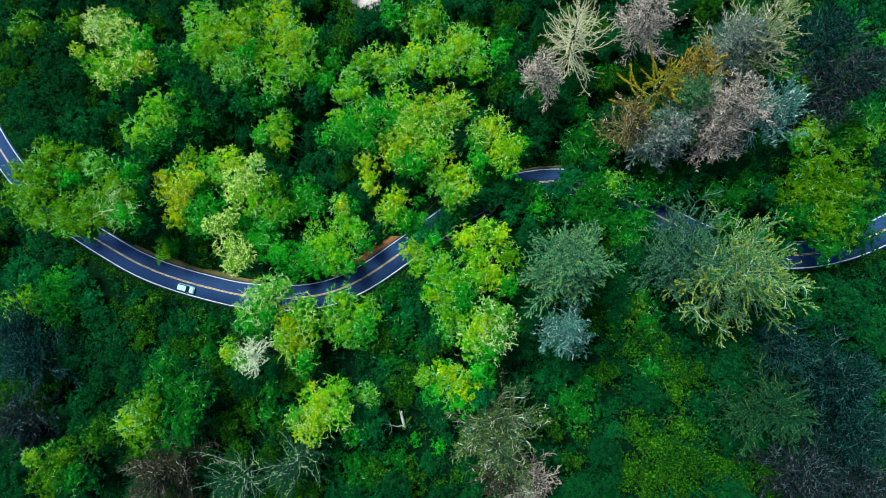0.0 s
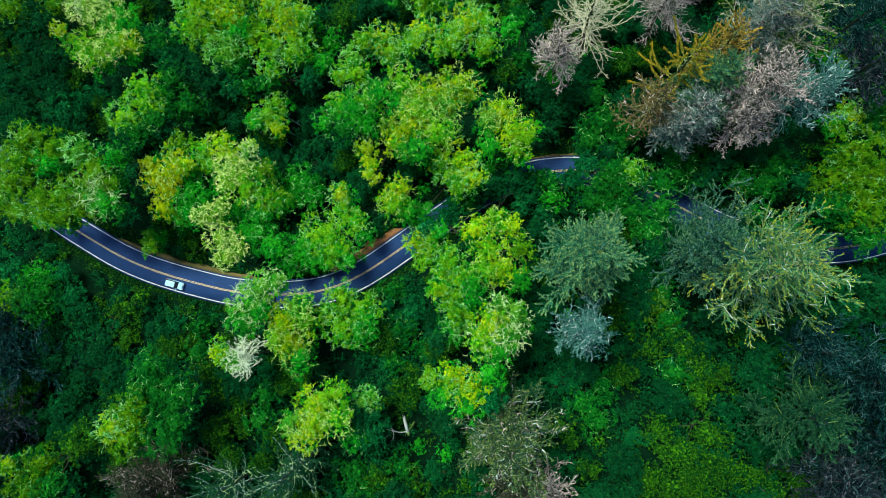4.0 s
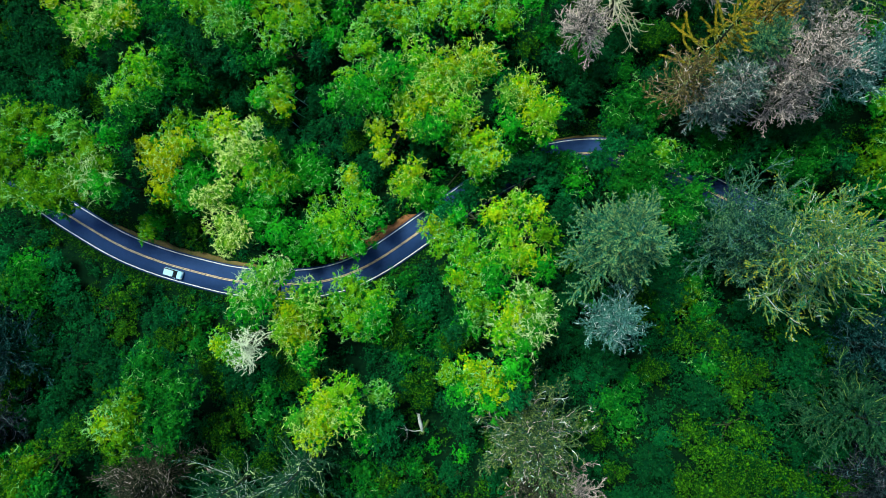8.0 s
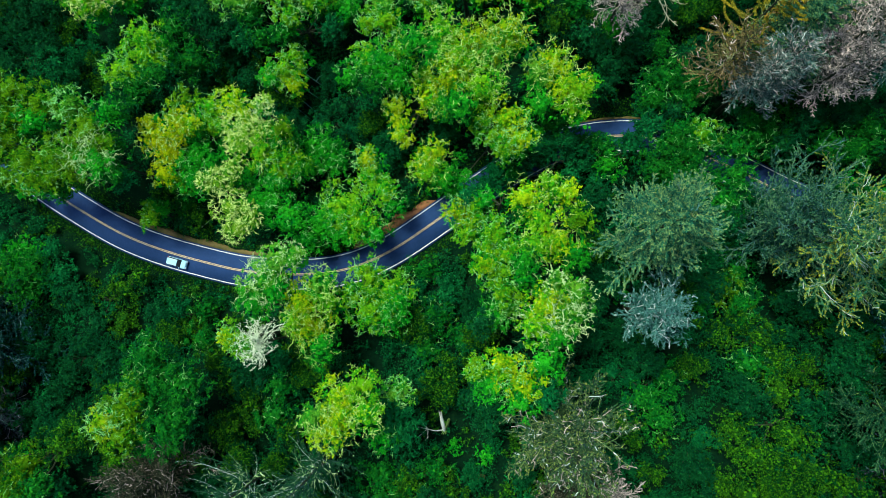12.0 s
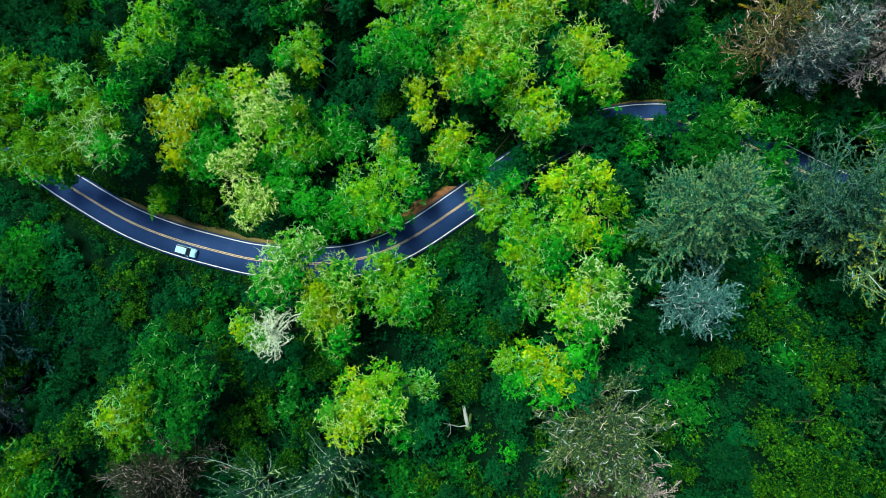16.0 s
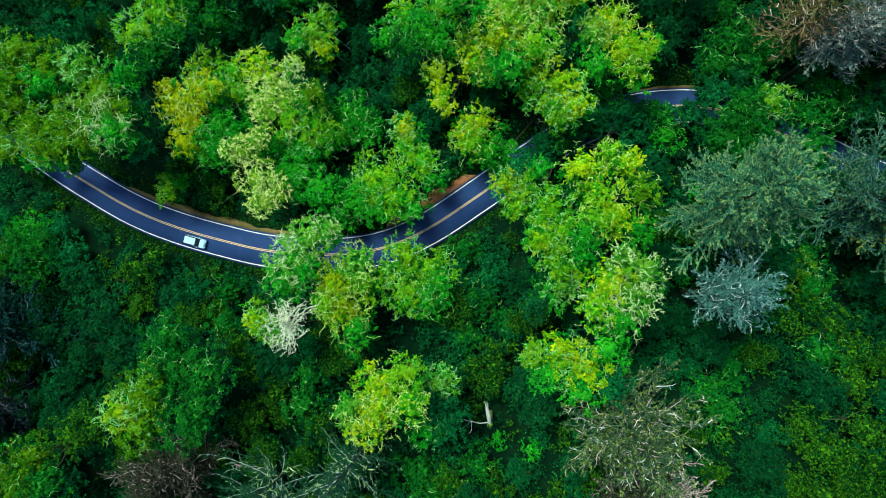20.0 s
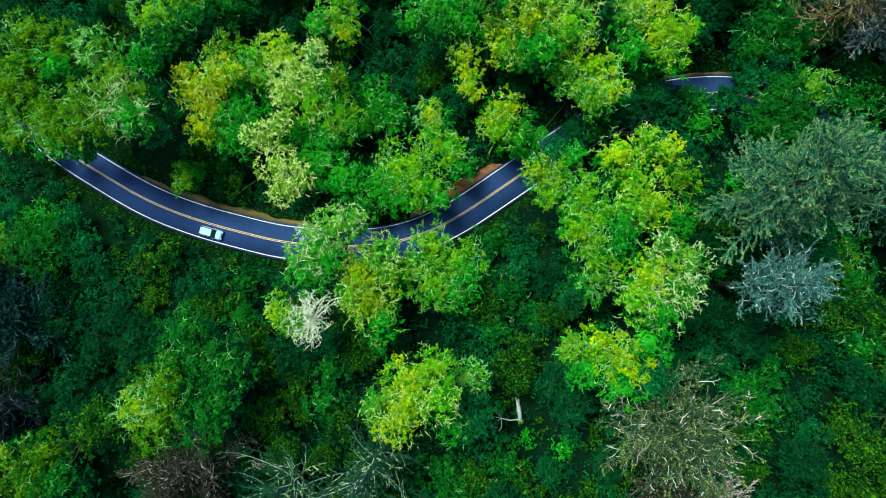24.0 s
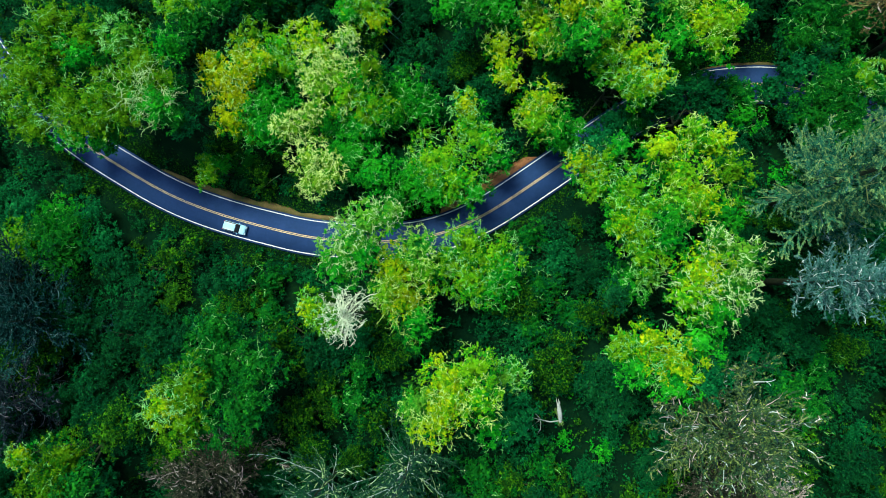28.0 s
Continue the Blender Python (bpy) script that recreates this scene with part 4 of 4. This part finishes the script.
broadleaf(9.8, "36.7,25.9,4.1,H 34.2,22.8,3.5,H 39.7,22.7,3.8,D 33.0,26.6,2.7,H 42.7,26.4,3.6,D")
broadleaf(12.8, "27.2,11.2,3.9,H 29.6,16.1,3.4,H 27.7,6.9,3.4,D")
broadleaf(16.2, "67.0,25.5,5.7,O 63.7,21.0,5.6,O 69.1,19.7,5.7,O 73.4,21.9,5.2,O 62.6,15.2,5.0,H 68.0,13.4,5.7,O 73.4,14.5,5.2,H 66.9,9.4,4.2,H 72.8,9.9,3.4,D")
broadleaf(14.4, "65.9,34.3,2.9,K 63.7,32.2,2.9,L 70.9,34.9,5.0,H 75.3,33.0,4.8,L 77.5,36.5,3.9,H")
broadleaf(15.3, "62.6,48.3,3.5,L 64.3,44.6,2.9,L 60.9,45.4,2.6,G")
broadleaf(8.9, "8.3,38.8,4.6,D 5.7,42.1,4.1,D 9.0,45.9,3.6,G 12.2,41.9,3.6,D 6.9,34.2,3.2,D")
broadleaf(9.7, "-85.8,11.0,1.9,L -84.3,8.6,2.2,L -82.3,10.9,1.8,G")
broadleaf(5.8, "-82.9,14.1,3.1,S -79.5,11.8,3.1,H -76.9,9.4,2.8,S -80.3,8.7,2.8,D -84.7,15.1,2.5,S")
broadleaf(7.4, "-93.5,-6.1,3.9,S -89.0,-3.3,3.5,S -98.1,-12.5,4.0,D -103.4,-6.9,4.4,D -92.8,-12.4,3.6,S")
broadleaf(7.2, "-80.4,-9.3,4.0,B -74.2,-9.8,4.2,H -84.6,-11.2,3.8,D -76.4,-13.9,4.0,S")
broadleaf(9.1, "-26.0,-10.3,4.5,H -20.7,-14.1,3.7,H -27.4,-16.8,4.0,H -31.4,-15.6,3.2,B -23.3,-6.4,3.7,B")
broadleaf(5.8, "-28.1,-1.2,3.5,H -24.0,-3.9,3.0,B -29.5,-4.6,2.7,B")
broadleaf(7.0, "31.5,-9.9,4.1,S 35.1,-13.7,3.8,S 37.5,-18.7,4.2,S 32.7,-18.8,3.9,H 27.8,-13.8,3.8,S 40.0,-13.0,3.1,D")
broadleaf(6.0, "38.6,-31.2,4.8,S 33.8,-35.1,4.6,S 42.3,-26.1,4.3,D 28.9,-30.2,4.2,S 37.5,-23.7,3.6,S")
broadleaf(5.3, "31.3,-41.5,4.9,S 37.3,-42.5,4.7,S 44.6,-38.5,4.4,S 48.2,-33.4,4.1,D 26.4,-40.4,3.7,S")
broadleaf(8.4, "13.8,-25.1,4.8,H 11.3,-21.4,3.7,B 17.5,-21.2,3.7,H 16.2,-28.8,3.8,H 7.6,-20.2,3.2,B")
broadleaf(11.1, "-35.8,-40.8,4.4,H -30.6,-41.8,4.1,S -25.4,-39.1,3.5,H -33.2,-45.1,4.2,H -22.9,-44.1,3.9,S")
broadleaf(12.0, "-57.2,-29.8,4.0,H -61.3,-27.3,3.4,S -55.8,-24.6,3.1,H -53.1,-32.9,3.4,S -65.4,-32.6,3.8,S")
broadleaf(10.7, "-70.6,-19.9,4.1,S -66.4,-23.8,3.5,S -73.4,-15.9,3.6,H -63.6,-17.1,2.9,S -56.6,-19.7,3.7,B")
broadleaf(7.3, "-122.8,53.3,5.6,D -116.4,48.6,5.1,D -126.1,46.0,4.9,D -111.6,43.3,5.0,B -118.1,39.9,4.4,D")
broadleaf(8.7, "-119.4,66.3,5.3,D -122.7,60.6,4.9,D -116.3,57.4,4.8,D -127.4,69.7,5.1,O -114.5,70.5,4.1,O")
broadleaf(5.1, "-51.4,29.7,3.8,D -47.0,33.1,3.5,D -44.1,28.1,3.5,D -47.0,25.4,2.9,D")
broadleaf(6.0, "-67.5,40.0,4.0,D -73.5,40.9,3.8,S -78.1,39.6,3.5,D -70.5,44.4,3.4,B")
broadleaf(10.2, "-40.0,61.4,3.6,S -42.9,56.1,3.5,G -45.8,50.8,3.5,H -44.2,63.0,3.3,D")
broadleaf(11.6, "46.7,22.2,4.1,H 51.4,20.9,4.2,H 47.9,27.1,3.6,D 53.7,24.5,3.9,H 57.2,21.4,3.4,B")
broadleaf(7.7, "27.9,-4.3,3.8,O 24.4,-6.2,3.5,H 31.0,-1.7,3.5,H 26.7,0.8,2.9,B 31.5,-7.4,3.5,H")
broadleaf(8.8, "13.5,45.7,3.9,D 17.3,41.7,3.3,H 23.6,40.2,3.0,D")
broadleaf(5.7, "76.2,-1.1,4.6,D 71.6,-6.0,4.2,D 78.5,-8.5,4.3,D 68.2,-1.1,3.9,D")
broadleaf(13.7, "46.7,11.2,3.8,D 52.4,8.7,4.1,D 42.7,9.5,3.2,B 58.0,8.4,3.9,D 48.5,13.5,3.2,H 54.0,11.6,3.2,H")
# added tree: its dark crown only dims the open ground here
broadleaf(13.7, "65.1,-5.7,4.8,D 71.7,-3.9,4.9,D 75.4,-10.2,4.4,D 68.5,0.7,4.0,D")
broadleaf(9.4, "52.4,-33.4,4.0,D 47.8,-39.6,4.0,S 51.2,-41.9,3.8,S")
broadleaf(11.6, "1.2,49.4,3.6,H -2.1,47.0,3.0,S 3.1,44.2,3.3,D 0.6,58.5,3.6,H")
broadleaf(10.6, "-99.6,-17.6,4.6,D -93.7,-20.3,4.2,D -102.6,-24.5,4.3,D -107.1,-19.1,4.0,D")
broadleaf(8.5, "-2.8,24.6,2.6,B 0.6,24.4,2.4,B -6.4,22.6,2.4,B 4.4,23.4,2.2,H")
broadleaf(9.0, "-19.4,12.6,2.6,B -16.6,15.4,2.8,B -13.4,16.6,2.4,B -20.8,16.6,1.8,G -11.2,17.6,2.2,H")
broadleaf(9.8, "-22.2,14.5,2.8,G -14.0,18.4,2.8,B -10.2,20.8,3.1,B -6.4,22.2,2.7,B")
broadleaf(14.0, "-44.0,49.6,3.4,G -46.5,46.0,2.9,B -48.4,50.4,2.4,H -64.3,44.8,3.0,B -63.1,49.0,2.8,H")
broadleaf(8.8, "2.5,22.2,2.6,B 7.3,22.2,2.6,H 12.1,22.5,2.4,B")
broadleaf(9.8, "31.5,13.9,3.2,D 36.3,10.8,3.2,D 42.8,9.8,3.0,B 48.2,8.8,2.8,D")
conifer(12.1, 4.8, 42.3, 10.7, "teal")
conifer(11.0, -8.5, 34.4, 6.3, "bluegrey")
conifer(46.2, 3.0, 34.6, 14.5, "olive")
conifer(37.2, 6.3, 25.4, 12.5, "strand")
conifer(31.4, 41.7, 31.0, 9.0, "gold")
conifer(37.7, 43.8, 31.6, 7.0, "gold2")
conifer(26.8, 35.2, 25.5, 6.8, "rust")
conifer(14.4, 53.6, 32.8, 10.4, "pale")
conifer(8.0, 46.6, 27.3, 6.2, "pink")
conifer(44.1, 35.8, 35.5, 10.3, "pink")
conifer(52.8, 34.9, 32.4, 7.6, "bluegrey")
conifer(37.1, 38.1, 29.7, 7.5, "teal")
conifer(34.0, 32.8, 27.5, 7.0, "grey")
conifer(30.5, 31.2, 24.0, 5.0, "grey")
conifer(42.8, 31.4, 26.0, 6.2, "pink")
conifer(51.4, 51.8, 33.6, 11.1, "pale2")
conifer(47.5, 50.6, 29.6, 7.9, "grey")
conifer(66.6, 41.6, 32.9, 10.8, "purple")
conifer(63.9, 49.8, 29.5, 9.7, "dark")
conifer(29.5, 57.1, 30.0, 7.8, "pink")
conifer(-2.2, -29.1, 34.5, 11.8, "mixed")
conifer(-1.3, -37.6, 27.5, 7.3, "russet")
conifer(4.3, -40.3, 25.3, 6.8, "pink")
conifer(-46.1, -37.9, 28.5, 9.2, "bare")
conifer(-59.8, -41.7, 25.2, 8.5, "bare")
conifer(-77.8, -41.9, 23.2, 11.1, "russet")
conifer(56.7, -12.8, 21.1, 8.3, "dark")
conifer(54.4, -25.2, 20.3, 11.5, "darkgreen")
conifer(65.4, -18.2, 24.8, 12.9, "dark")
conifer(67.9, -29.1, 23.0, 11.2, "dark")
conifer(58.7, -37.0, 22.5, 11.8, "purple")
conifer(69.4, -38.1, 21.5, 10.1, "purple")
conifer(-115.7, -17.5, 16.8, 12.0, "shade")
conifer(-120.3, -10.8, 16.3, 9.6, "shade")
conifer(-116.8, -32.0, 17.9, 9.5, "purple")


CROWNS.append((-23.2, -29.4, 5.0))  # a dead trunk stands free here


# ---- low growth: shrubs, ferns and saplings between the trees ----
def undergrowth():
    gx, gy = np.meshgrid(np.arange(-145, 92, 3.3), np.arange(-66, 92, 3.3))
    x, y = gx.ravel() + RNG.uniform(-1.3, 1.3, gx.size), gy.ravel() + RNG.uniform(-1.3, 1.3, gx.size)
    d, _ = road_side(x, y)
    keep = np.abs(d) > 4.9
    for a, b, r in CROWNS:
        keep &= (x - a) ** 2 + (y - b) ** 2 > (0.5 * r) ** 2
    x, y, d = x[keep], y[keep], np.abs(d[keep])
    z = ground(x, y)
    # D and S carry the shade of the forest floor in their leaf colour
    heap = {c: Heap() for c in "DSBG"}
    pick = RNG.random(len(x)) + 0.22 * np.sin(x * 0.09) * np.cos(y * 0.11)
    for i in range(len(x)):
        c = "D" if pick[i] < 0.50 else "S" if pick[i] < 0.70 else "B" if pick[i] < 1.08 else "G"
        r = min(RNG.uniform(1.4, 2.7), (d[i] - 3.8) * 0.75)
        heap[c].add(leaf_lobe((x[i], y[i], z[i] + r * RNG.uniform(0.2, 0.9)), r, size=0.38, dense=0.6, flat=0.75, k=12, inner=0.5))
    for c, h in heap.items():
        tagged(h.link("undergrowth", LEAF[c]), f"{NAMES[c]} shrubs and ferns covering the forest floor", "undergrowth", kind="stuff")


undergrowth()


def roadside_grass():
    n = 52000
    i = RNG.integers(0, len(LINE), n)
    off = (3.75 + np.abs(RNG.normal(0, 1.5, n))) * np.where(RNG.random(n) < 0.5, 1, -1)
    bare = (off > 0) & (off < 4.7) & (((LINE[i, 0] > -101) & (LINE[i, 0] < -60)) | ((LINE[i, 0] > -43) & (LINE[i, 0] < -24)))
    i, off = i[~bare], off[~bare]
    n = len(i)
    xy = LINE[i] + NORMAL[i] * off[:, None] + RNG.normal(0, 0.3, (n, 2))
    d, _ = road_side(xy[:, 0], xy[:, 1])
    xy = xy[np.abs(d) > 3.62]
    n = len(xy)
    ln = RNG.uniform(0.2, 0.55, n)
    way = unit(np.concatenate([RNG.normal(0, 0.8, (n, 2)), np.ones((n, 1)) * 0.8], 1))
    at = np.column_stack([xy, ground(xy[:, 0], xy[:, 1])]) + way * (ln / 2)[:, None]
    heap = Heap()
    heap.add(blades(at, way, RNG.normal(0, 1, (n, 3)), ln, ln * 0.35))
    tagged(heap.link("grass", LEAF["S"]), "shade-darkened green grass and weeds along the road edge", "grass", kind="stuff")


roadside_grass()


def understory_model(top, spread, colour, words):
    """A young tree, built far to one side and then copied into the wood."""
    plan = []
    for i in range(5):
        a, q = i * 2.4 + RNG.random(), spread * (0.15 if i == 0 else 0.62)
        plan.append(f"{260 + np.cos(a) * q:.2f},{10 + np.sin(a) * q:.2f},{spread * RNG.uniform(0.42, 0.6):.2f},{colour}")
    return broadleaf(float(ground(260, 10)[0]) + top, " ".join(plan), 0.9, words, "understory_tree")


def young_wood():
    models = [understory_model(8.5, 4.2, "D", "understory tree with shade put into its green"), understory_model(7.0, 3.6, "S", "understory tree, shade put into its mid-green leaves"),
              understory_model(9.5, 4.6, "D", "rounded understory tree with shade put into its green"), understory_model(6.0, 3.2, "B", "small blue-green understory tree in shade"),
              understory_model(8.0, 4.0, "S", "small understory tree, shade put into its speckled green")]
    made = 0
    for gx in range(-136, 92, 8):
        for gy in range(-62, 90, 8):
            x, y = gx + RNG.uniform(-3, 3), gy + RNG.uniform(-3, 3)
            d, _ = road_side(x, y)
            if abs(d[0]) < 11.5 or any((x - a) ** 2 + (y - b) ** 2 < (0.75 * r) ** 2 for a, b, r in CROWNS) or made >= 290:
                continue
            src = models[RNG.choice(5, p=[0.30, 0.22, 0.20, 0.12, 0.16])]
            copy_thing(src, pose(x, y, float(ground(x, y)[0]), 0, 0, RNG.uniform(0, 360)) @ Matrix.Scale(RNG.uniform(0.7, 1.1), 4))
            made += 1
    for src in models:
        for o in (*src.children_recursive, src):
            bpy.data.objects.remove(o)


young_wood()


def distant_wood():
    """Canopy beyond the part that is overlooked, out over the hills."""
    heap = Heap()
    for ring, step in ((170, 11), (230, 15), (320, 22), (450, 30)):
        for a in np.arange(0, 2 * np.pi, step / ring):
            x, y = -20 + ring * 1.12 * np.cos(a) + RNG.uniform(-9, 9), 10 + ring * np.sin(a) + RNG.uniform(-9, 9)
            if abs(road_side(x, y)[0][0]) < 12:
                continue
            r = RNG.uniform(5, 8)
            heap.add(leaf_lobe((x, y, float(ground(x, y)[0]) + RNG.uniform(4, 11)), r, size=1.3, dense=0.22, k=6, inner=0.25))
    tagged(heap.link("distant_wood", LEAF["G"]), "wooded hills of green trees all round", "forest", kind="stuff")


distant_wood()


# ---- single things among the trees ----
def block(bm, x0, x1, y0, y1, z0, z1, taper=(0, 0, 0, 0)):
    """A box whose top is drawn in at its four sides by taper (x0, x1, y0, y1)."""
    a, b, c, d = taper
    low = [bm.verts.new(p) for p in ((x0, y0, z0), (x1, y0, z0), (x1, y1, z0), (x0, y1, z0))]
    up = [bm.verts.new(p) for p in ((x0 + a, y0 + c, z1), (x1 - b, y0 + c, z1), (x1 - b, y1 - d, z1), (x0 + a, y1 - d, z1))]
    bm.faces.new(low[::-1])
    bm.faces.new(up)
    for i in range(4):
        j = (i + 1) % 4
        bm.faces.new((low[i], low[j], up[j], up[i]))


def solid(*boxes, bevel=0.0):
    bm = bmesh.new()
    for b in boxes:
        block(bm, *b)
    if bevel:
        bmesh.ops.bevel(bm, geom=bm.edges[:], offset=bevel, segments=2, affect="EDGES")
    return bm


def car(at, heading):
    thing = new("car")
    thing.matrix_world = pose(*at, 0, 0, heading)
    tagged(thing, "light blue estate car standing on the asphalt road", "car")
    part("body", solid((-2.3, 2.3, -0.92, 0.92, 0.28, 0.95, (0.06, 0.14, 0.06, 0.06)), bevel=0.09), CAR_PAINT, thing)
    part("bonnet", solid((0.95, 2.12, -0.80, 0.80, 0.93, 1.03, (0.05, 0.2, 0.08, 0.08)), bevel=0.03), CAR_PAINT, thing)
    part("cabin", solid((-2.15, 1.25, -0.84, 0.84, 0.93, 1.56, (0.22, 0.72, 0.16, 0.16)), bevel=0.05), CAR_GLASS, thing, "dark glazed cabin")
    part("roof", solid((-1.92, 0.46, -0.68, 0.68, 1.555, 1.63, (0.06, 0.06, 0.05, 0.05)), bevel=0.025), CAR_PAINT, thing, "pale roof panel")
    for y in (-0.60, 0.60):
        part("roof_rail", solid((-1.8, 0.3, y - 0.025, y + 0.025, 1.63, 1.69), bevel=0.01), STEEL, thing)
        part("headlight", solid((2.18, 2.30, y - 0.18, y + 0.18, 0.66, 0.82), bevel=0.02), LAMP_CLEAR, thing)
        part("tail_light", solid((-2.32, -2.22, y * 1.25 - 0.10, y * 1.25 + 0.10, 0.66, 0.92), bevel=0.02), LAMP_RED, thing)
        part("mirror", solid((0.78, 0.94, y * 1.62 - 0.1, y * 1.62 + 0.1, 0.98, 1.12), bevel=0.03), CAR_PAINT, thing)
    for x in (-1.4, 1.42):
        for y in (-0.84, 0.84):
            bm = bmesh.new()
            bmesh.ops.create_cone(bm, cap_ends=True, segments=20, radius1=0.335, radius2=0.335, depth=0.22, matrix=pose(x, y, 0.335, 90))
            wheel = part("wheel", bm, RUBBER, thing)
            bm = bmesh.new()
            bmesh.ops.create_cone(bm, cap_ends=True, segments=16, radius1=0.21, radius2=0.19, depth=0.03, matrix=pose(x, y + math.copysign(0.115, y), 0.335, 90))
            part("rim", bm, STEEL, wheel, "bright metal rim")


CAR_AT = near_line(-82.7, 1.0)
car((*(LINE[CAR_AT] - NORMAL[CAR_AT] * 1.6), float(LINE_Z[CAR_AT]) + 0.002), math.degrees(math.atan2(TANGENT[CAR_AT, 1], TANGENT[CAR_AT, 0])))

dead_top(-55.9, -15.0, 23.9, 5.2, 40, 0.04, "bleached white dead crown with forked bare branches")
dead_top(-57.6, 28.2, 19.0, 3.0, 8, 0.045, "pale lichen-grown dead crown among green trees", 0.2, BARK_PALE)
dead_top(-86.7, 18.1, 27.8, 6.5, 22, 0.032, "pale bare branches rising out of a green crown", 0.1, BARK_PALE)
dead_top(-101.7, 65.7, 15.4, 4.0, 30, 0.035, "pale green lichen-covered dead crown", 0.2, BARK_PALE)


def snag(x, y):
    """A dead trunk whose broken upper half has keeled over, with one long dead side branch at the break."""
    gz = float(ground(x, y)[0])
    thing = new("dead_snag")
    thing.location = (x, y, gz)
    tagged(thing, "bleached broken dead trunk standing among green shrubs", "dead tree")
    h = 12.5 - gz
    stem = Heap()
    stem.add(tube([(0, 0, -0.4), (0.1, -0.1, h * 0.5), (0, 0, h)], [0.34, 0.28, 0.22], 9))
    for i in range(9):
        a = i * 0.75
        stem.add(tube([(0.2 * np.cos(a), 0.2 * np.sin(a), h - 0.3), (0.5 * np.cos(a), 0.5 * np.sin(a) - 0.2, h + 0.3 + 0.3 * (i % 3))], [0.10, 0.02], 4))
    stem.link("trunk", BARK_OLIVE, thing)
    top = Heap()
    top.add(tube([(0.0, 0.0, h), (-0.15, 1.2, h + 0.7), (-0.3, 2.1, h + 1.2), (-0.45, 3.0, h + 1.5)], [0.24, 0.36, 0.33, 0.22], 9))
    for i in range(5):
        a = i * 1.3
        top.add(tube([(-0.45 + 0.15 * np.cos(a), 2.9, h + 1.5 + 0.15 * np.sin(a)), (-0.55 + 0.3 * np.cos(a), 3.5 + 0.2 * (i % 3), h + 1.6 + 0.3 * np.sin(a))], [0.09, 0.02], 4))
    top.link("broken_top", BARK_WEATHERED, thing, "bleached keeled-over upper trunk")
    side = Heap()
    p = np.array([(0, 0.1, h - 0.2), (-1.6, -0.1, h + 0.1), (-3.4, 0.2, h - 0.1), (-5.6, 0.7, h + 0.3)])
    side.add(tube(p, [0.10, 0.08, 0.06, 0.025], 5))
    for x1, y1 in ((-4.6, -1.2), (-3.0, -1.4), (-4.4, 1.6)):
        side.add(tube([p[2] + (0.4, 0, 0), (x1, y1, h - 0.2), (x1 - 0.5, y1 * 1.4, h)], [0.05, 0.035, 0.016], 4))
    side.link("branch", BARK_WEATHERED, thing)


snag(-23.2, -30.6)


def leaning_pole(x0, y0, x1, y1, top, thick):
    g = float(ground(x0, y0)[0])
    thing = new("leaning_pole")
    thing.location = (x0, y0, g)
    tagged(thing, "thin pale dead stem leaning in the undergrowth", "dead stem", "leaning dead stems")
    h = Heap()
    d = np.array([x1 - x0, y1 - y0, top - g])
    h.add(tube([d * t + np.array([0, 0, 0.5 * np.sin(3 * t)]) for t in (-0.03, 0.3, 0.65, 1.0)], np.array([0.8, 0.7, 0.55, 0.3]) * thick, 5))
    h.link("stem", BARK_BLUE, thing)
    for t in (0.45, 0.7):
        b = Heap()
        o = d * t + np.array([0, 0, 0.5 * np.sin(3 * t)])
        b.add(tube([o, o + (0.8, 0.7, 0.5), o + (1.5, 1.0, 0.7)], [0.035, 0.028, 0.012], 4))
        b.link("branch", BARK_BLUE, thing)


for x0, y0, x1, y1, top, thick in ((-52.5, 32.4, -58.6, 37.4, 8.2, 0.12), (-50.5, 34.6, -57.2, 38.0, 7.6, 0.08), (-54.6, 31.6, -60.0, 36.0, 7.5, 0.08), (-49.0, 36.5, -55.5, 40.5, 7.0, 0.07)):
    leaning_pole(x0, y0, x1, y1, top, thick)


def boulder(x, y, size, material, words):
    g = float(ground(x, y)[0])
    thing = new("boulder")
    thing.location = (x, y, g)
    bm = bmesh.new()
    bmesh.ops.create_icosphere(bm, subdivisions=4, radius=1)
    for v in bm.verts:
        n = 1 + 0.28 * noise.noise(v.co * 1.3 + Vector((x, y, 0))) + 0.12 * noise.noise(v.co * 4.0)
        v.co = Vector((v.co.x * size, v.co.y * size * 0.75, v.co.z * size * 0.55)) * n
    bm.to_mesh(me := bpy.data.meshes.new("boulder"))
    bm.free()
    me.materials.append(material)
    ob = new("boulder", me)
    bpy.data.objects.remove(thing)
    ob.name = "boulder"
    ob.location = (x, y, g + size * 0.15)
    tagged(ob, words, "rock")


boulder(-37.0, 75.5, 4.6, STONE, "pale grey boulder between the trees")
boulder(-31.8, 76.5, 2.6, STONE, "small pale grey boulder between trees")
boulder(-17.1, -41.1, 1.0, ROCK_BROWN, "rounded reddish-brown rock in the undergrowth")


def fallen_log(x, y, length, heading):
    g = float(ground(x, y)[0])
    log = Heap()
    log.add(tube([(-length / 2, 0, 0.1), (0, 0.15, 0.16), (length / 2, 0, 0.3)], [0.13, 0.1, 0.05], 6))
    ob = log.link("fallen_branch", BARK_PALE)
    ob.matrix_world = pose(x, y, g + 0.3, 0, 0, heading)
    tagged(ob, "pale fallen branch lying beside the road verge", "fallen branch")


fallen_log(-76.0, 9.0, 4.2, 35)
